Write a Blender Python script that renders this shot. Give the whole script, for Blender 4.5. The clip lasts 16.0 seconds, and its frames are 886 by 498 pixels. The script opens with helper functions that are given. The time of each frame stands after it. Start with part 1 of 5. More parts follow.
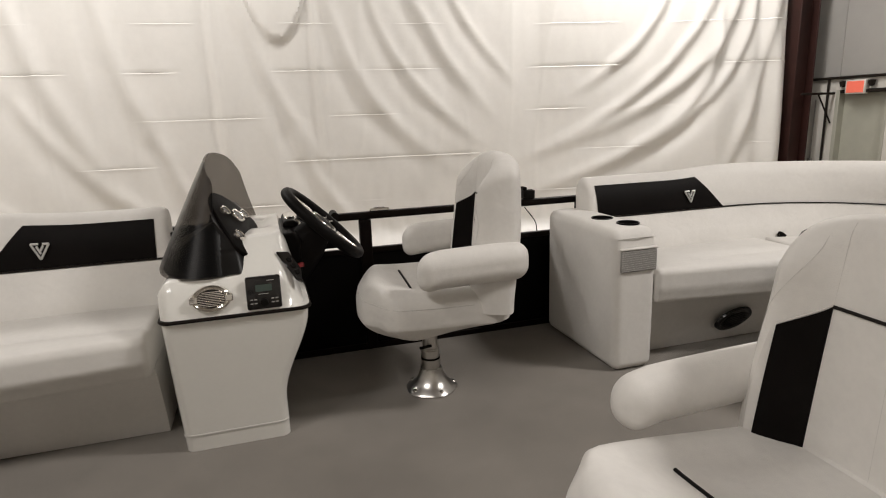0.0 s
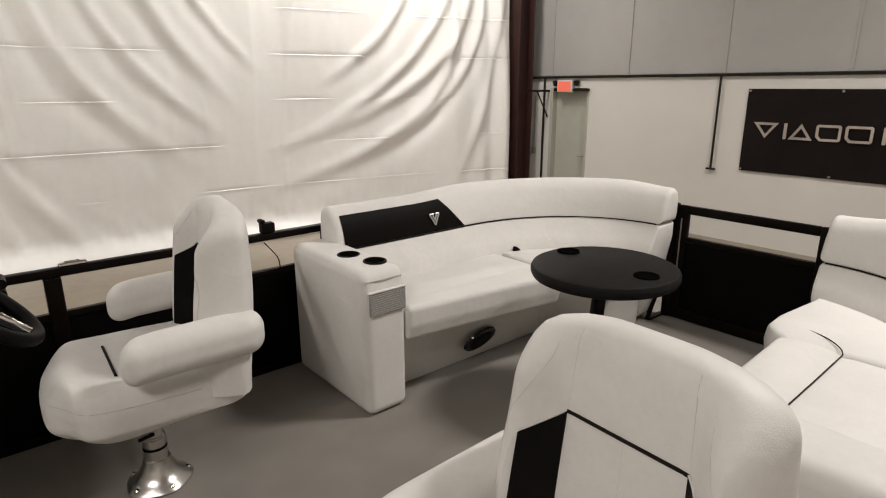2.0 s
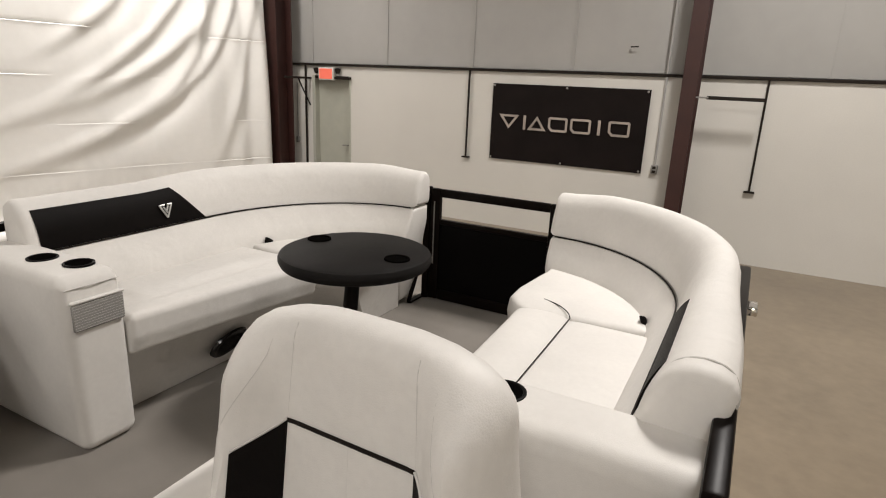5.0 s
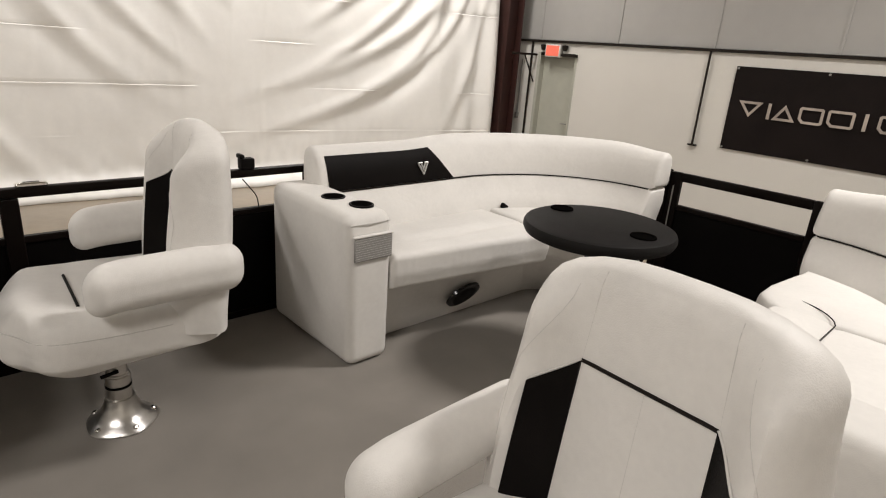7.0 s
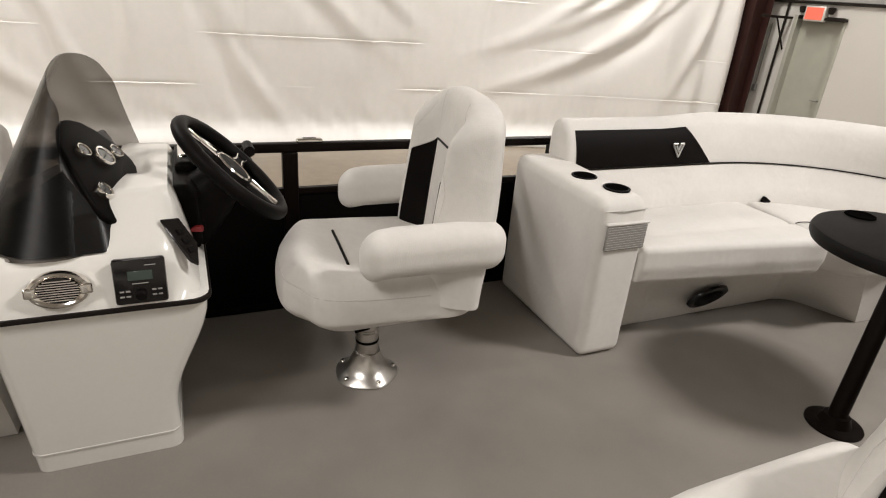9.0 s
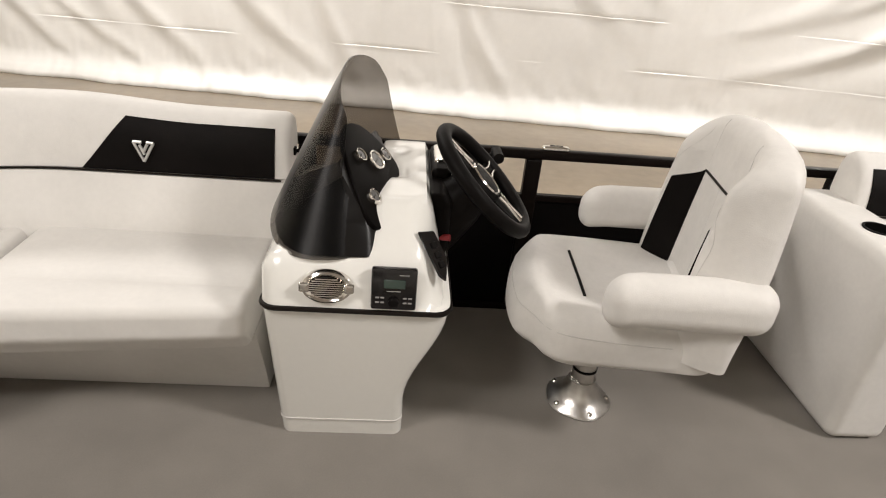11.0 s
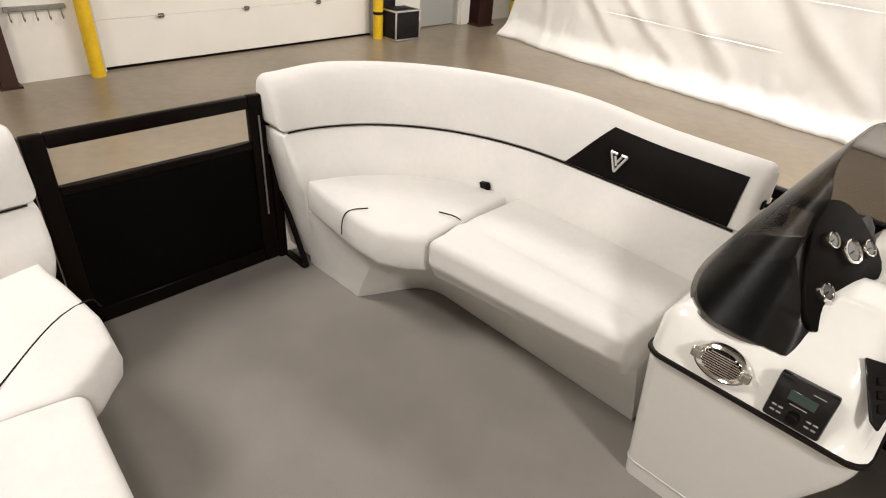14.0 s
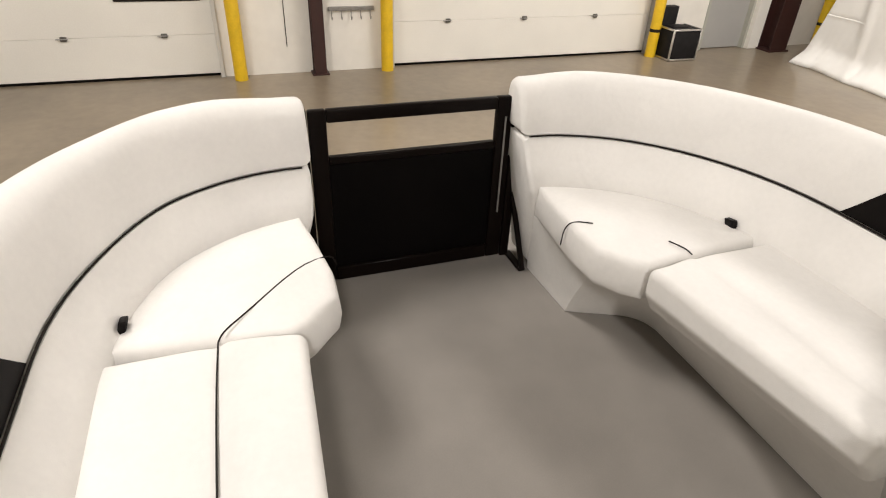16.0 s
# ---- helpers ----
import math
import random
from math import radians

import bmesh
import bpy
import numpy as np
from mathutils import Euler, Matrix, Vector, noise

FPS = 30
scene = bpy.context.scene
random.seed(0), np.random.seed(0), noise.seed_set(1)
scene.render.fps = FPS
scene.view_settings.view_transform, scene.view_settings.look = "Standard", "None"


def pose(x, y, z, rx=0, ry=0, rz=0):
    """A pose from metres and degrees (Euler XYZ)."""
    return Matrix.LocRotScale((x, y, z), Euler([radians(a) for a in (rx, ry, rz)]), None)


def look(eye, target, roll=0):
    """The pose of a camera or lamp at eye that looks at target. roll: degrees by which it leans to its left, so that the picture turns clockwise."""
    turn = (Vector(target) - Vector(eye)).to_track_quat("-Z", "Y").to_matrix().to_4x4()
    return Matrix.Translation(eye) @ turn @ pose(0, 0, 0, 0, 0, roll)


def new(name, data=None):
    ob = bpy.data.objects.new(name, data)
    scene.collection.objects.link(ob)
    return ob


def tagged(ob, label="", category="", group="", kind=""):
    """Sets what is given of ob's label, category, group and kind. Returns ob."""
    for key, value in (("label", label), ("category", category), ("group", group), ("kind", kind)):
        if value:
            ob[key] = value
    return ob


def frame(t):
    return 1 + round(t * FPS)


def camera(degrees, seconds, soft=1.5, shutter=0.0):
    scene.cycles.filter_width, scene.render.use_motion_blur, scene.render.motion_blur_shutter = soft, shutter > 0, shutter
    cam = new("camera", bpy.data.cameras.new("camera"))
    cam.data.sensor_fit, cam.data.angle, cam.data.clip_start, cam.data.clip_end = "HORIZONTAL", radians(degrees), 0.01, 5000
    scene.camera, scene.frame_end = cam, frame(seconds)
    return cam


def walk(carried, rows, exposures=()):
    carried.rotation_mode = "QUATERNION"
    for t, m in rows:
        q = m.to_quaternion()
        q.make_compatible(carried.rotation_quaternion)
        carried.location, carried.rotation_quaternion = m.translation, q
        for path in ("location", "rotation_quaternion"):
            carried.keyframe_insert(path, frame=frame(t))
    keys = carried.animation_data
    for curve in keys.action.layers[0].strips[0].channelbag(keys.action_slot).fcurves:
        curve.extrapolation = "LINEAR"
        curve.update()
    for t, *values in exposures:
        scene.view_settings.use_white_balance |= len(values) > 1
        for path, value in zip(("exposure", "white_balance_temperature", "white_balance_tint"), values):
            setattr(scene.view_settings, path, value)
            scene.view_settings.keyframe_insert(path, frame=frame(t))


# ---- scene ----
from mathutils.bvhtree import BVHTree

cam = camera(74.2, 16.0, 1.1)
PATH = [
    (0, (-0.266, 0.200, 1.074), (0.294, 2.067, 0.625), -1.90),
    (0.5, (-0.244, 0.265, 1.100), (0.528, 2.055, 0.654), -1.60),
    (1, (-0.192, 0.328, 1.128), (0.716, 2.049, 0.666), -1.20),
    (1.5, (-0.111, 0.412, 1.213), (0.978, 2.008, 0.694), -0.60),
    (2, (-0.063, 0.402, 1.275), (1.180, 1.874, 0.738), -0.10),
    (2.5, (-0.021, 0.391, 1.292), (1.341, 1.754, 0.756), 0.30),
    (3, (0.016, 0.384, 1.293), (1.476, 1.643, 0.763), 0.50),
    (3.5, (0.051, 0.368, 1.289), (1.602, 1.520, 0.772), 0.40),
    (3.7, (0.064, 0.365, 1.282), (1.652, 1.469, 0.774), 0.50),
    (4.4, (0.106, 0.373, 1.258), (1.788, 1.323, 0.744), 1.39),
    (5.1, (0.118, 0.411, 1.214), (1.822, 1.300, 0.662), 2.57),
    (5.8, (0.080, 0.454, 1.187), (1.699, 1.466, 0.591), 3.40),
    (6, (0.060, 0.461, 1.189), (1.648, 1.513, 0.580), 3.70),
    (6.5, (-0.001, 0.481, 1.183), (1.444, 1.712, 0.553), 3.70),
    (7, (-0.062, 0.512, 1.183), (1.236, 1.888, 0.535), 4.30),
    (7.5, (-0.111, 0.543, 1.182), (1.072, 2.011, 0.514), 4.70),
    (8, (-0.141, 0.594, 1.170), (0.889, 2.153, 0.457), 4.50),
    (8.5, (-0.151, 0.669, 1.171), (0.758, 2.282, 0.413), 4.80),
    (9, (-0.178, 0.750, 1.187), (0.590, 2.409, 0.377), 4.80),
    (9.2, (-0.196, 0.796, 1.196), (0.530, 2.461, 0.358), 5.70),
    (9.9, (-0.240, 0.872, 1.219), (0.285, 2.585, 0.327), 5.69),
    (10.6, (-0.277, 0.906, 1.253), (0.017, 2.652, 0.322), 5.37),
    (11.3, (-0.299, 0.914, 1.300), (-0.277, 2.663, 0.331), 4.70),
    (11.5, (-0.299, 0.928, 1.297), (-0.369, 2.676, 0.328), 3.90),
    (12, (-0.290, 0.940, 1.313), (-0.587, 2.657, 0.331), 3.70),
    (12.5, (-0.259, 0.959, 1.342), (-0.800, 2.595, 0.328), 4.10),
    (13, (-0.226, 0.986, 1.337), (-1.000, 2.518, 0.310), 4.20),
    (13.5, (-0.230, 0.984, 1.350), (-1.216, 2.376, 0.305), 4.30),
    (14, (-0.250, 0.970, 1.356), (-1.415, 2.202, 0.295), 4.40),
    (14.5, (-0.247, 0.960, 1.357), (-1.561, 2.026, 0.289), 4.20),
    (15, (-0.246, 0.957, 1.351), (-1.659, 1.883, 0.281), 4.80),
    (15.5, (-0.254, 0.966, 1.344), (-1.747, 1.755, 0.271), 4.30),
    (16, (-0.241, 1.010, 1.335), (-1.825, 1.606, 0.271), 2.50),
]
EXPOSURES = ((0.0, -0.70), (3.5, -0.56), (7.0, -0.44), (9.0, -0.31), (11.5, -0.08), (12.5, -0.08), (14.5, 0.07), (16.0, 0.07))
walk(cam, [(t, look(eye, target, roll)) for t, eye, target, roll in PATH], EXPOSURES)


# ---- world and lamps ----
world = bpy.data.worlds.new("hall_air")
scene.world = world
world.use_nodes = True
world.node_tree.nodes["Background"].inputs[0].default_value = (1.0, 0.97, 0.93, 1)
world.node_tree.nodes["Background"].inputs[1].default_value = 0.025

FLOOR_Z = -0.82      # concrete floor of the hall below the deck
WALL_E, WALL_W = 8.1, -8.0
CEIL_Z = 5.2


def area_lamp(x, y, z, sx, sy, watts, aim=None):
    data = bpy.data.lights.new("ceiling_lamp", "AREA")
    data.shape, data.size, data.size_y, data.energy = "RECTANGLE", sx, sy, watts
    data.color = (1.0, 0.952, 0.916)
    ob = new("ceiling_lamp", data)
    ob.matrix_world = look((x, y, z), aim or (x, y + 0.001, z - 1))
    return ob


for lx, ly, watts, sx, sy, wash in ((4.3, 0.0, 440, 1.2, 0.6, False), (-3.3, -0.7, 255, 1.6, 1.6, False), (-4.2, 6.4, 290, 2.4, 1.6, False),
                                    (-0.9, 6.9, 100, 2.4, 0.6, True), (5.0, 6.7, 300, 2.4, 0.6, True)):
    # two of the lamps are turned towards the hanging sheet
    area_lamp(lx, ly, 4.9, sx, sy, watts, (lx, 9.0, 1.6) if wash else None)


# ---- materials ----
def mat(name, colour, rough=0.5, metal=0.0, vary=0.08, scale=6.0, bump=0.0, bump_scale=200.0, coat=0.0, alpha=1.0, spec=0.5, fine=60.0, sheen=0.0, wrinkle=0.0):
    m = bpy.data.materials.new(name)
    m.use_nodes = True
    nt = m.node_tree
    bsdf = nt.nodes["Principled BSDF"]
    bsdf.inputs["Roughness"].default_value = rough
    bsdf.inputs["Metallic"].default_value = metal
    bsdf.inputs["Coat Weight"].default_value = coat
    bsdf.inputs["Specular IOR Level"].default_value = spec
    bsdf.inputs["Sheen Weight"].default_value = sheen
    coord = nt.nodes.new("ShaderNodeTexCoord")
    big, small = nt.nodes.new("ShaderNodeTexNoise"), nt.nodes.new("ShaderNodeTexNoise")
    big.inputs["Scale"].default_value, big.inputs["Detail"].default_value = scale, 4
    small.inputs["Scale"].default_value, small.inputs["Detail"].default_value = fine, 3
    for n in (big, small):
        nt.links.new(coord.outputs["Object"], n.inputs["Vector"])
    both = nt.nodes.new("ShaderNodeMath")
    both.operation = "MULTIPLY_ADD"
    nt.links.new(small.outputs["Fac"], both.inputs[0])
    both.inputs[1].default_value = 0.4
    nt.links.new(big.outputs["Fac"], both.inputs[2])
    ramp = nt.nodes.new("ShaderNodeMapRange")
    ramp.inputs["From Min"].default_value, ramp.inputs["From Max"].default_value = 0.45, 0.95
    ramp.inputs["To Min"].default_value, ramp.inputs["To Max"].default_value = 1 - vary, 1 + vary
    nt.links.new(both.outputs[0], ramp.inputs["Value"])
    mul = nt.nodes.new("ShaderNodeVectorMath")
    mul.operation = "SCALE"
    mul.inputs[0].default_value = colour
    nt.links.new(ramp.outputs["Result"], mul.inputs["Scale"])
    nt.links.new(mul.outputs[0], bsdf.inputs["Base Color"])
    if bump:
        grain = nt.nodes.new("ShaderNodeTexNoise")
        grain.inputs["Scale"].default_value, grain.inputs["Detail"].default_value = bump_scale, 3
        nt.links.new(coord.outputs["Object"], grain.inputs["Vector"])
        bm_node = nt.nodes.new("ShaderNodeBump")
        bm_node.inputs["Strength"].default_value, bm_node.inputs["Distance"].default_value = bump, 0.002
        nt.links.new(grain.outputs["Fac"], bm_node.inputs["Height"])
        nt.links.new(bm_node.outputs["Normal"], bsdf.inputs["Normal"])
        if wrinkle:
            soft, dent = nt.nodes.new("ShaderNodeTexNoise"), nt.nodes.new("ShaderNodeBump")
            soft.inputs["Scale"].default_value, soft.inputs["Detail"].default_value, soft.inputs["Distortion"].default_value = 9.0, 2, 0.6
            nt.links.new(coord.outputs["Object"], soft.inputs["Vector"])
            dent.inputs["Strength"].default_value, dent.inputs["Distance"].default_value = wrinkle, 0.012
            nt.links.new(soft.outputs["Fac"], dent.inputs["Height"])
            nt.links.new(dent.outputs["Normal"], bm_node.inputs["Normal"])
    return m


VINYL = mat("white_vinyl", (0.685, 0.663, 0.628), 0.58, vary=0.05, scale=5, bump=0.25, bump_scale=420, wrinkle=0.34, spec=0.26)
VINYL_CHAIR = mat("white_chair_vinyl", (0.69, 0.667, 0.633), 0.5, vary=0.06, scale=7, bump=0.3, bump_scale=380, wrinkle=0.4, spec=0.36)
BLACK_VINYL = mat("black_vinyl", (0.0055, 0.0043, 0.0039), 0.5, vary=0.25, bump=0.4, bump_scale=500, spec=0.07)
PIPING = mat("black_piping", (0.011, 0.0082, 0.0068), 0.4, spec=0.10)
SEAM = mat("seam_thread", (0.58, 0.56, 0.53), 0.7)
GEL = mat("gelcoat_white", (0.78, 0.765, 0.72), 0.18, vary=0.025, scale=4, coat=0.4)
CARPET = mat("deck_carpet", (0.224, 0.204, 0.180), 0.95, vary=0.13, scale=3.2, bump=0.8, bump_scale=650, fine=240, spec=0.15, sheen=0.1)
RAIL = mat("black_rail_paint", (0.0055, 0.0036, 0.0029), 0.33, vary=0.2, bump=0.05, spec=0.07)
PANEL = mat("black_fence_sheet", (0.0024, 0.0019, 0.0018), 0.45, vary=0.3, scale=3, spec=0.06)
# black plastic without any sheen: the shade inside the cup wells as colour
WELL_SHADE = mat("black_well_shade", (0.003, 0.0027, 0.0025), 1.0, vary=0.1, spec=0.0)
TABLE = mat("charcoal_table", (0.0098, 0.0088, 0.0083), 0.55, vary=0.2, bump=0.4, bump_scale=300, spec=0.10)
RUBBER = mat("black_rubber", (0.0058, 0.0049, 0.0045), 0.48, vary=0.15, bump=0.2, spec=0.06)
GLOSS = mat("black_gloss_plastic", (0.007, 0.006, 0.006), 0.16, vary=0.2)
POD = mat("smooth_black_moulding", (0.006, 0.0052, 0.0047), 0.35, vary=0.15, spec=0.2)
DASH = mat("dash_black", (0.0042, 0.0034, 0.0030), 0.42, vary=0.2, bump=0.1, bump_scale=500, spec=0.035)
CHROME = mat("chrome", (0.78, 0.75, 0.71), 0.12, 1.0, vary=0.05)
ALU = mat("cast_aluminium", (0.62, 0.60, 0.57), 0.28, 1.0, vary=0.12, scale=14, bump=0.1, bump_scale=150)
SILVER = mat("silver_badge", (0.66, 0.65, 0.63), 0.35, 0.7, vary=0.1)
BRONZE = mat("pale_bronze_print", (0.44, 0.38, 0.33), 0.4, 0.3, vary=0.28, scale=3.5)
GREY_MESH = mat("grey_mesh", (0.27, 0.26, 0.245), 0.7, vary=0.25, scale=220, fine=500)
LCD = mat("display_glass", (0.045, 0.065, 0.055), 0.12, vary=0.05)
DIAL = mat("grey_dial_face", (0.09, 0.088, 0.084), 0.25, vary=0.35, scale=60, fine=160)
RED = mat("red_plastic", (0.33, 0.025, 0.03), 0.5)
CONCRETE = mat("hall_concrete", (0.225, 0.180, 0.127), 0.28, vary=0.28, scale=0.55, bump=0.15, bump_scale=40, fine=9)
WALL_WHITE = mat("white_wall_board", (0.62, 0.60, 0.555), 0.55, vary=0.05, scale=0.8, bump=0.1, bump_scale=60)
WALL_GREY = mat("grey_liner_sheet", (0.37, 0.36, 0.34), 0.5, vary=0.06, scale=0.7, fine=5)
CEILING = mat("ceiling_sheet", (0.42, 0.405, 0.38), 0.7, vary=0.05, scale=0.6)
DOOR_WHITE = mat("door_sheet_white", (0.80, 0.77, 0.70), 0.45, vary=0.05, scale=1.2)
WALL_CREAM = mat("cream_wall_board", (0.78, 0.745, 0.675), 0.5, vary=0.07, scale=1.3, fine=7, bump=0.1, bump_scale=60)
DOOR_GREY = mat("grey_green_door", (0.40, 0.40, 0.34), 0.45, vary=0.05)
MAROON = mat("red_oxide_steel", (0.036, 0.011, 0.008), 0.55, vary=0.2, scale=3)
YELLOW = mat("yellow_paint", (0.72, 0.46, 0.012), 0.45, vary=0.14, scale=8)
BLACK_METAL = mat("black_iron", (0.02, 0.016, 0.013), 0.5, vary=0.2, spec=0.10)
STEEL_DARK = mat("dull_zinc", (0.11, 0.10, 0.085), 0.5, 0.5, vary=0.3, scale=30)
STEEL = mat("worn_steel", (0.32, 0.31, 0.29), 0.45, 0.8, vary=0.2, scale=20)
CASE = mat("black_case", (0.015, 0.014, 0.014), 0.5, vary=0.25, scale=10, spec=0.10)
BANNER = mat("black_banner_cloth", (0.010, 0.007, 0.0065), 0.5, vary=0.25, scale=2.5, bump=0.3, bump_scale=12, spec=0.10)
SHEET = mat("white_plastic_sheet", (0.85, 0.835, 0.80), 0.36, vary=0.035, scale=0.9, bump=0.3, bump_scale=24, fine=14)

SIGN = bpy.data.materials.new("exit_sign_face")
SIGN.use_nodes = True
SIGN.node_tree.nodes["Principled BSDF"].inputs["Base Color"].default_value = (0.75, 0.16, 0.11, 1)
SIGN.node_tree.nodes["Principled BSDF"].inputs["Emission Color"].default_value = (1.0, 0.16, 0.09, 1)
SIGN.node_tree.nodes["Principled BSDF"].inputs["Emission Strength"].default_value = 0.45

SMOKED = bpy.data.materials.new("smoked_acrylic")
SMOKED.use_nodes = True
nt = SMOKED.node_tree
nt.nodes.clear()
out = nt.nodes.new("ShaderNodeOutputMaterial")
tint, gloss, mix, edge = (nt.nodes.new("ShaderNode" + n) for n in ("BsdfTransparent", "BsdfGlossy", "MixShader", "LayerWeight"))
tint.inputs["Color"].default_value = (0.52, 0.505, 0.49, 1)
gloss.inputs["Roughness"].default_value = 0.38
steep, rise = nt.nodes.new("ShaderNodeMath"), nt.nodes.new("ShaderNodeMath")
steep.operation, rise.operation = "POWER", "MULTIPLY_ADD"
steep.inputs[1].default_value = 5.0
rise.inputs[1].default_value, rise.inputs[2].default_value = 0.5, 0.012
nt.links.new(edge.outputs["Facing"], steep.inputs[0])
nt.links.new(steep.outputs[0], rise.inputs[0])
nt.links.new(rise.outputs[0], mix.inputs[0])
nt.links.new(tint.outputs[0], mix.inputs[1])
nt.links.new(gloss.outputs[0], mix.inputs[2])
nt.links.new(mix.outputs[0], out.inputs["Surface"])


# ---- building helpers ----
def part(name, bm, material, parent=None, label="", smooth=True, fix=True):
    if fix:
        bmesh.ops.recalc_face_normals(bm, faces=bm.faces)
    me = bpy.data.meshes.new(name)
    bm.to_mesh(me)
    bm.free()
    me.materials.append(material)
    if smooth:
        me.polygons.foreach_set("use_smooth", [True] * len(me.polygons))
        me.set_sharp_from_angle(angle=radians(38))
    ob = new(name, me)
    if parent is not None:
        ob.parent = parent
    if label:
        ob["label"] = label
    return ob


def thing(name, label, category, group="", at=(0, 0, 0), kind=""):
    ob = new(name)
    ob.location = at
    return tagged(ob, label, category, group, kind)


def flat(name, bm, material, label="", category="", kind="structure", smooth=False):
    return tagged(part(name, bm, material, None, "", smooth), label, category, "", kind)


def box(x0, x1, y0, y1, z0, z1, r=0.0, seg=2, bm=None):
    own = bmesh.new()
    bmesh.ops.create_cube(own, size=1)
    for v in own.verts:
        v.co = Vector(((x0 + x1) / 2 + v.co.x * (x1 - x0), (y0 + y1) / 2 + v.co.y * (y1 - y0), (z0 + z1) / 2 + v.co.z * (z1 - z0)))
    if r:
        bmesh.ops.bevel(own, geom=own.edges[:], offset=r, segments=seg, profile=0.5, affect="EDGES")
    return joined(bm, own)


def joined(bm, own):
    if bm is None:
        return own
    me = bpy.data.meshes.new("tmp")
    own.to_mesh(me)
    own.free()
    bm.from_mesh(me)
    bpy.data.meshes.remove(me)
    return bm


def pad(cx, cy, cz, hx, hy, hz, r, n=8, crown=0.0, fn=None):
    """A rounded, slightly crowned cushion block on an even grid."""
    def ticks(h):
        q = min(r, h * 0.98)
        ends = [h - q + q * math.tan(radians(45 * k / 4)) for k in range(1, 5)]
        mid = [-(h - q) + 2 * (h - q) * k / n for k in range(n + 1)]
        return [-e for e in reversed(ends)] + mid + ends
    ax = [ticks(h) for h in (hx, hy, hz)]
    half = (hx, hy, hz)
    bm, made = bmesh.new(), {}

    def vert(p):
        key = tuple(round(c, 6) for c in p)
        if key not in made:
            inner = [max(-(h - min(r, h * 0.98)), min(h - min(r, h * 0.98), c)) for c, h in zip(p, half)]
            d = Vector([c - i for c, i in zip(p, inner)])
            q = Vector(inner) + (d.normalized() * min(r, min(half) * 0.98) if d.length > 1e-9 else d)
            u, w = 1 - (q.x / hx) ** 2, 1 - (q.y / hy) ** 2
            if crown and q.z > 0:
                q.z += crown * max(0, u) ** 0.6 * max(0, w) ** 0.6
            q = Vector((q.x + cx, q.y + cy, q.z + cz))
            made[key] = bm.verts.new(fn(*q) if fn else q)
        return made[key]

    for axis in range(3):
        a, b = [k for k in range(3) if k != axis]
        for side in (-half[axis], half[axis]):
            for i in range(len(ax[a]) - 1):
                for j in range(len(ax[b]) - 1):
                    quad = []
                    for p, q in ((i, j), (i + 1, j), (i + 1, j + 1), (i, j + 1)):
                        c = [0, 0, 0]
                        c[axis], c[a], c[b] = side, ax[a][p], ax[b][q]
                        quad.append(vert(c))
                    if len(set(quad)) == 4:
                        bm.faces.new(quad)
    return bm


def tube(points, radius, n=10, closed=False, bm=None):
    own = bmesh.new()
    pts = [Vector(p) for p in points]
    rings, prev = [], None
    for i, p in enumerate(pts):
        a, b = pts[(i - 1) % len(pts)] if closed or i else pts[0], pts[(i + 1) % len(pts)] if closed or i < len(pts) - 1 else pts[-1]
        d = (b - a).normalized()
        side = prev - d * prev.dot(d) if prev is not None else d.orthogonal()
        side.normalize()
        prev, up = side, d.cross(side)
        rad = radius(i / max(1, len(pts) - 1)) if callable(radius) else radius
        rings.append([own.verts.new(p + rad * (math.cos(2 * math.pi * k / n) * side + math.sin(2 * math.pi * k / n) * up)) for k in range(n)])
    for i in range(len(rings) - (0 if closed else 1)):
        a, b = rings[i], rings[(i + 1) % len(rings)]
        for k in range(n):
            own.faces.new((a[k], a[(k + 1) % n], b[(k + 1) % n], b[k]))
    if not closed:
        own.faces.new(rings[0][::-1])
        own.faces.new(rings[-1])
    return joined(bm, own)


def lathe(profile, n=32, cx=0.0, cy=0.0, cz=0.0, wave=None, bm=None):
    """Turned shape: profile of (radius, height); wave(angle, radius) may scale the radius."""
    own = bmesh.new()
    rings = []
    for r, z in profile:
        if r < 1e-6:
            rings.append([own.verts.new((cx, cy, cz + z))])
        else:
            rings.append([own.verts.new((cx + r * (wave(2 * math.pi * k / n, r) if wave else 1) * math.cos(2 * math.pi * k / n),
                                         cy + r * (wave(2 * math.pi * k / n, r) if wave else 1) * math.sin(2 * math.pi * k / n), cz + z)) for k in range(n)])
    for a, b in zip(rings, rings[1:]):
        for k in range(n):
            quad = [a[k % len(a)], a[(k + 1) % len(a)], b[(k + 1) % len(b)], b[k % len(b)]]
            quad = [v for i, v in enumerate(quad) if v not in quad[:i]]
            if len(quad) > 2:
                own.faces.new(quad)
    for ring, turn in ((rings[0], -1), (rings[-1], 1)):
        if len(ring) > 2:
            own.faces.new(ring[::turn])
    return joined(bm, own)


def prism(poly, z0, z1, r=0.0, seg=3, bm=None):
    own = bmesh.new()
    low = [own.verts.new((x, y, z0)) for x, y in poly]
    top = [own.verts.new((x, y, z1)) for x, y in poly]
    own.faces.new(low[::-1])
    own.faces.new(top)
    for i in range(len(poly)):
        j = (i + 1) % len(poly)
        own.faces.new((low[i], low[j], top[j], top[i]))
    if r:
        bmesh.ops.recalc_face_normals(own, faces=own.faces)
        edges = [e for e in own.edges if e.calc_face_angle(0) > 0.5]
        bmesh.ops.bevel(own, geom=edges, offset=r, segments=seg, profile=0.5, affect="EDGES")
    return joined(bm, own)


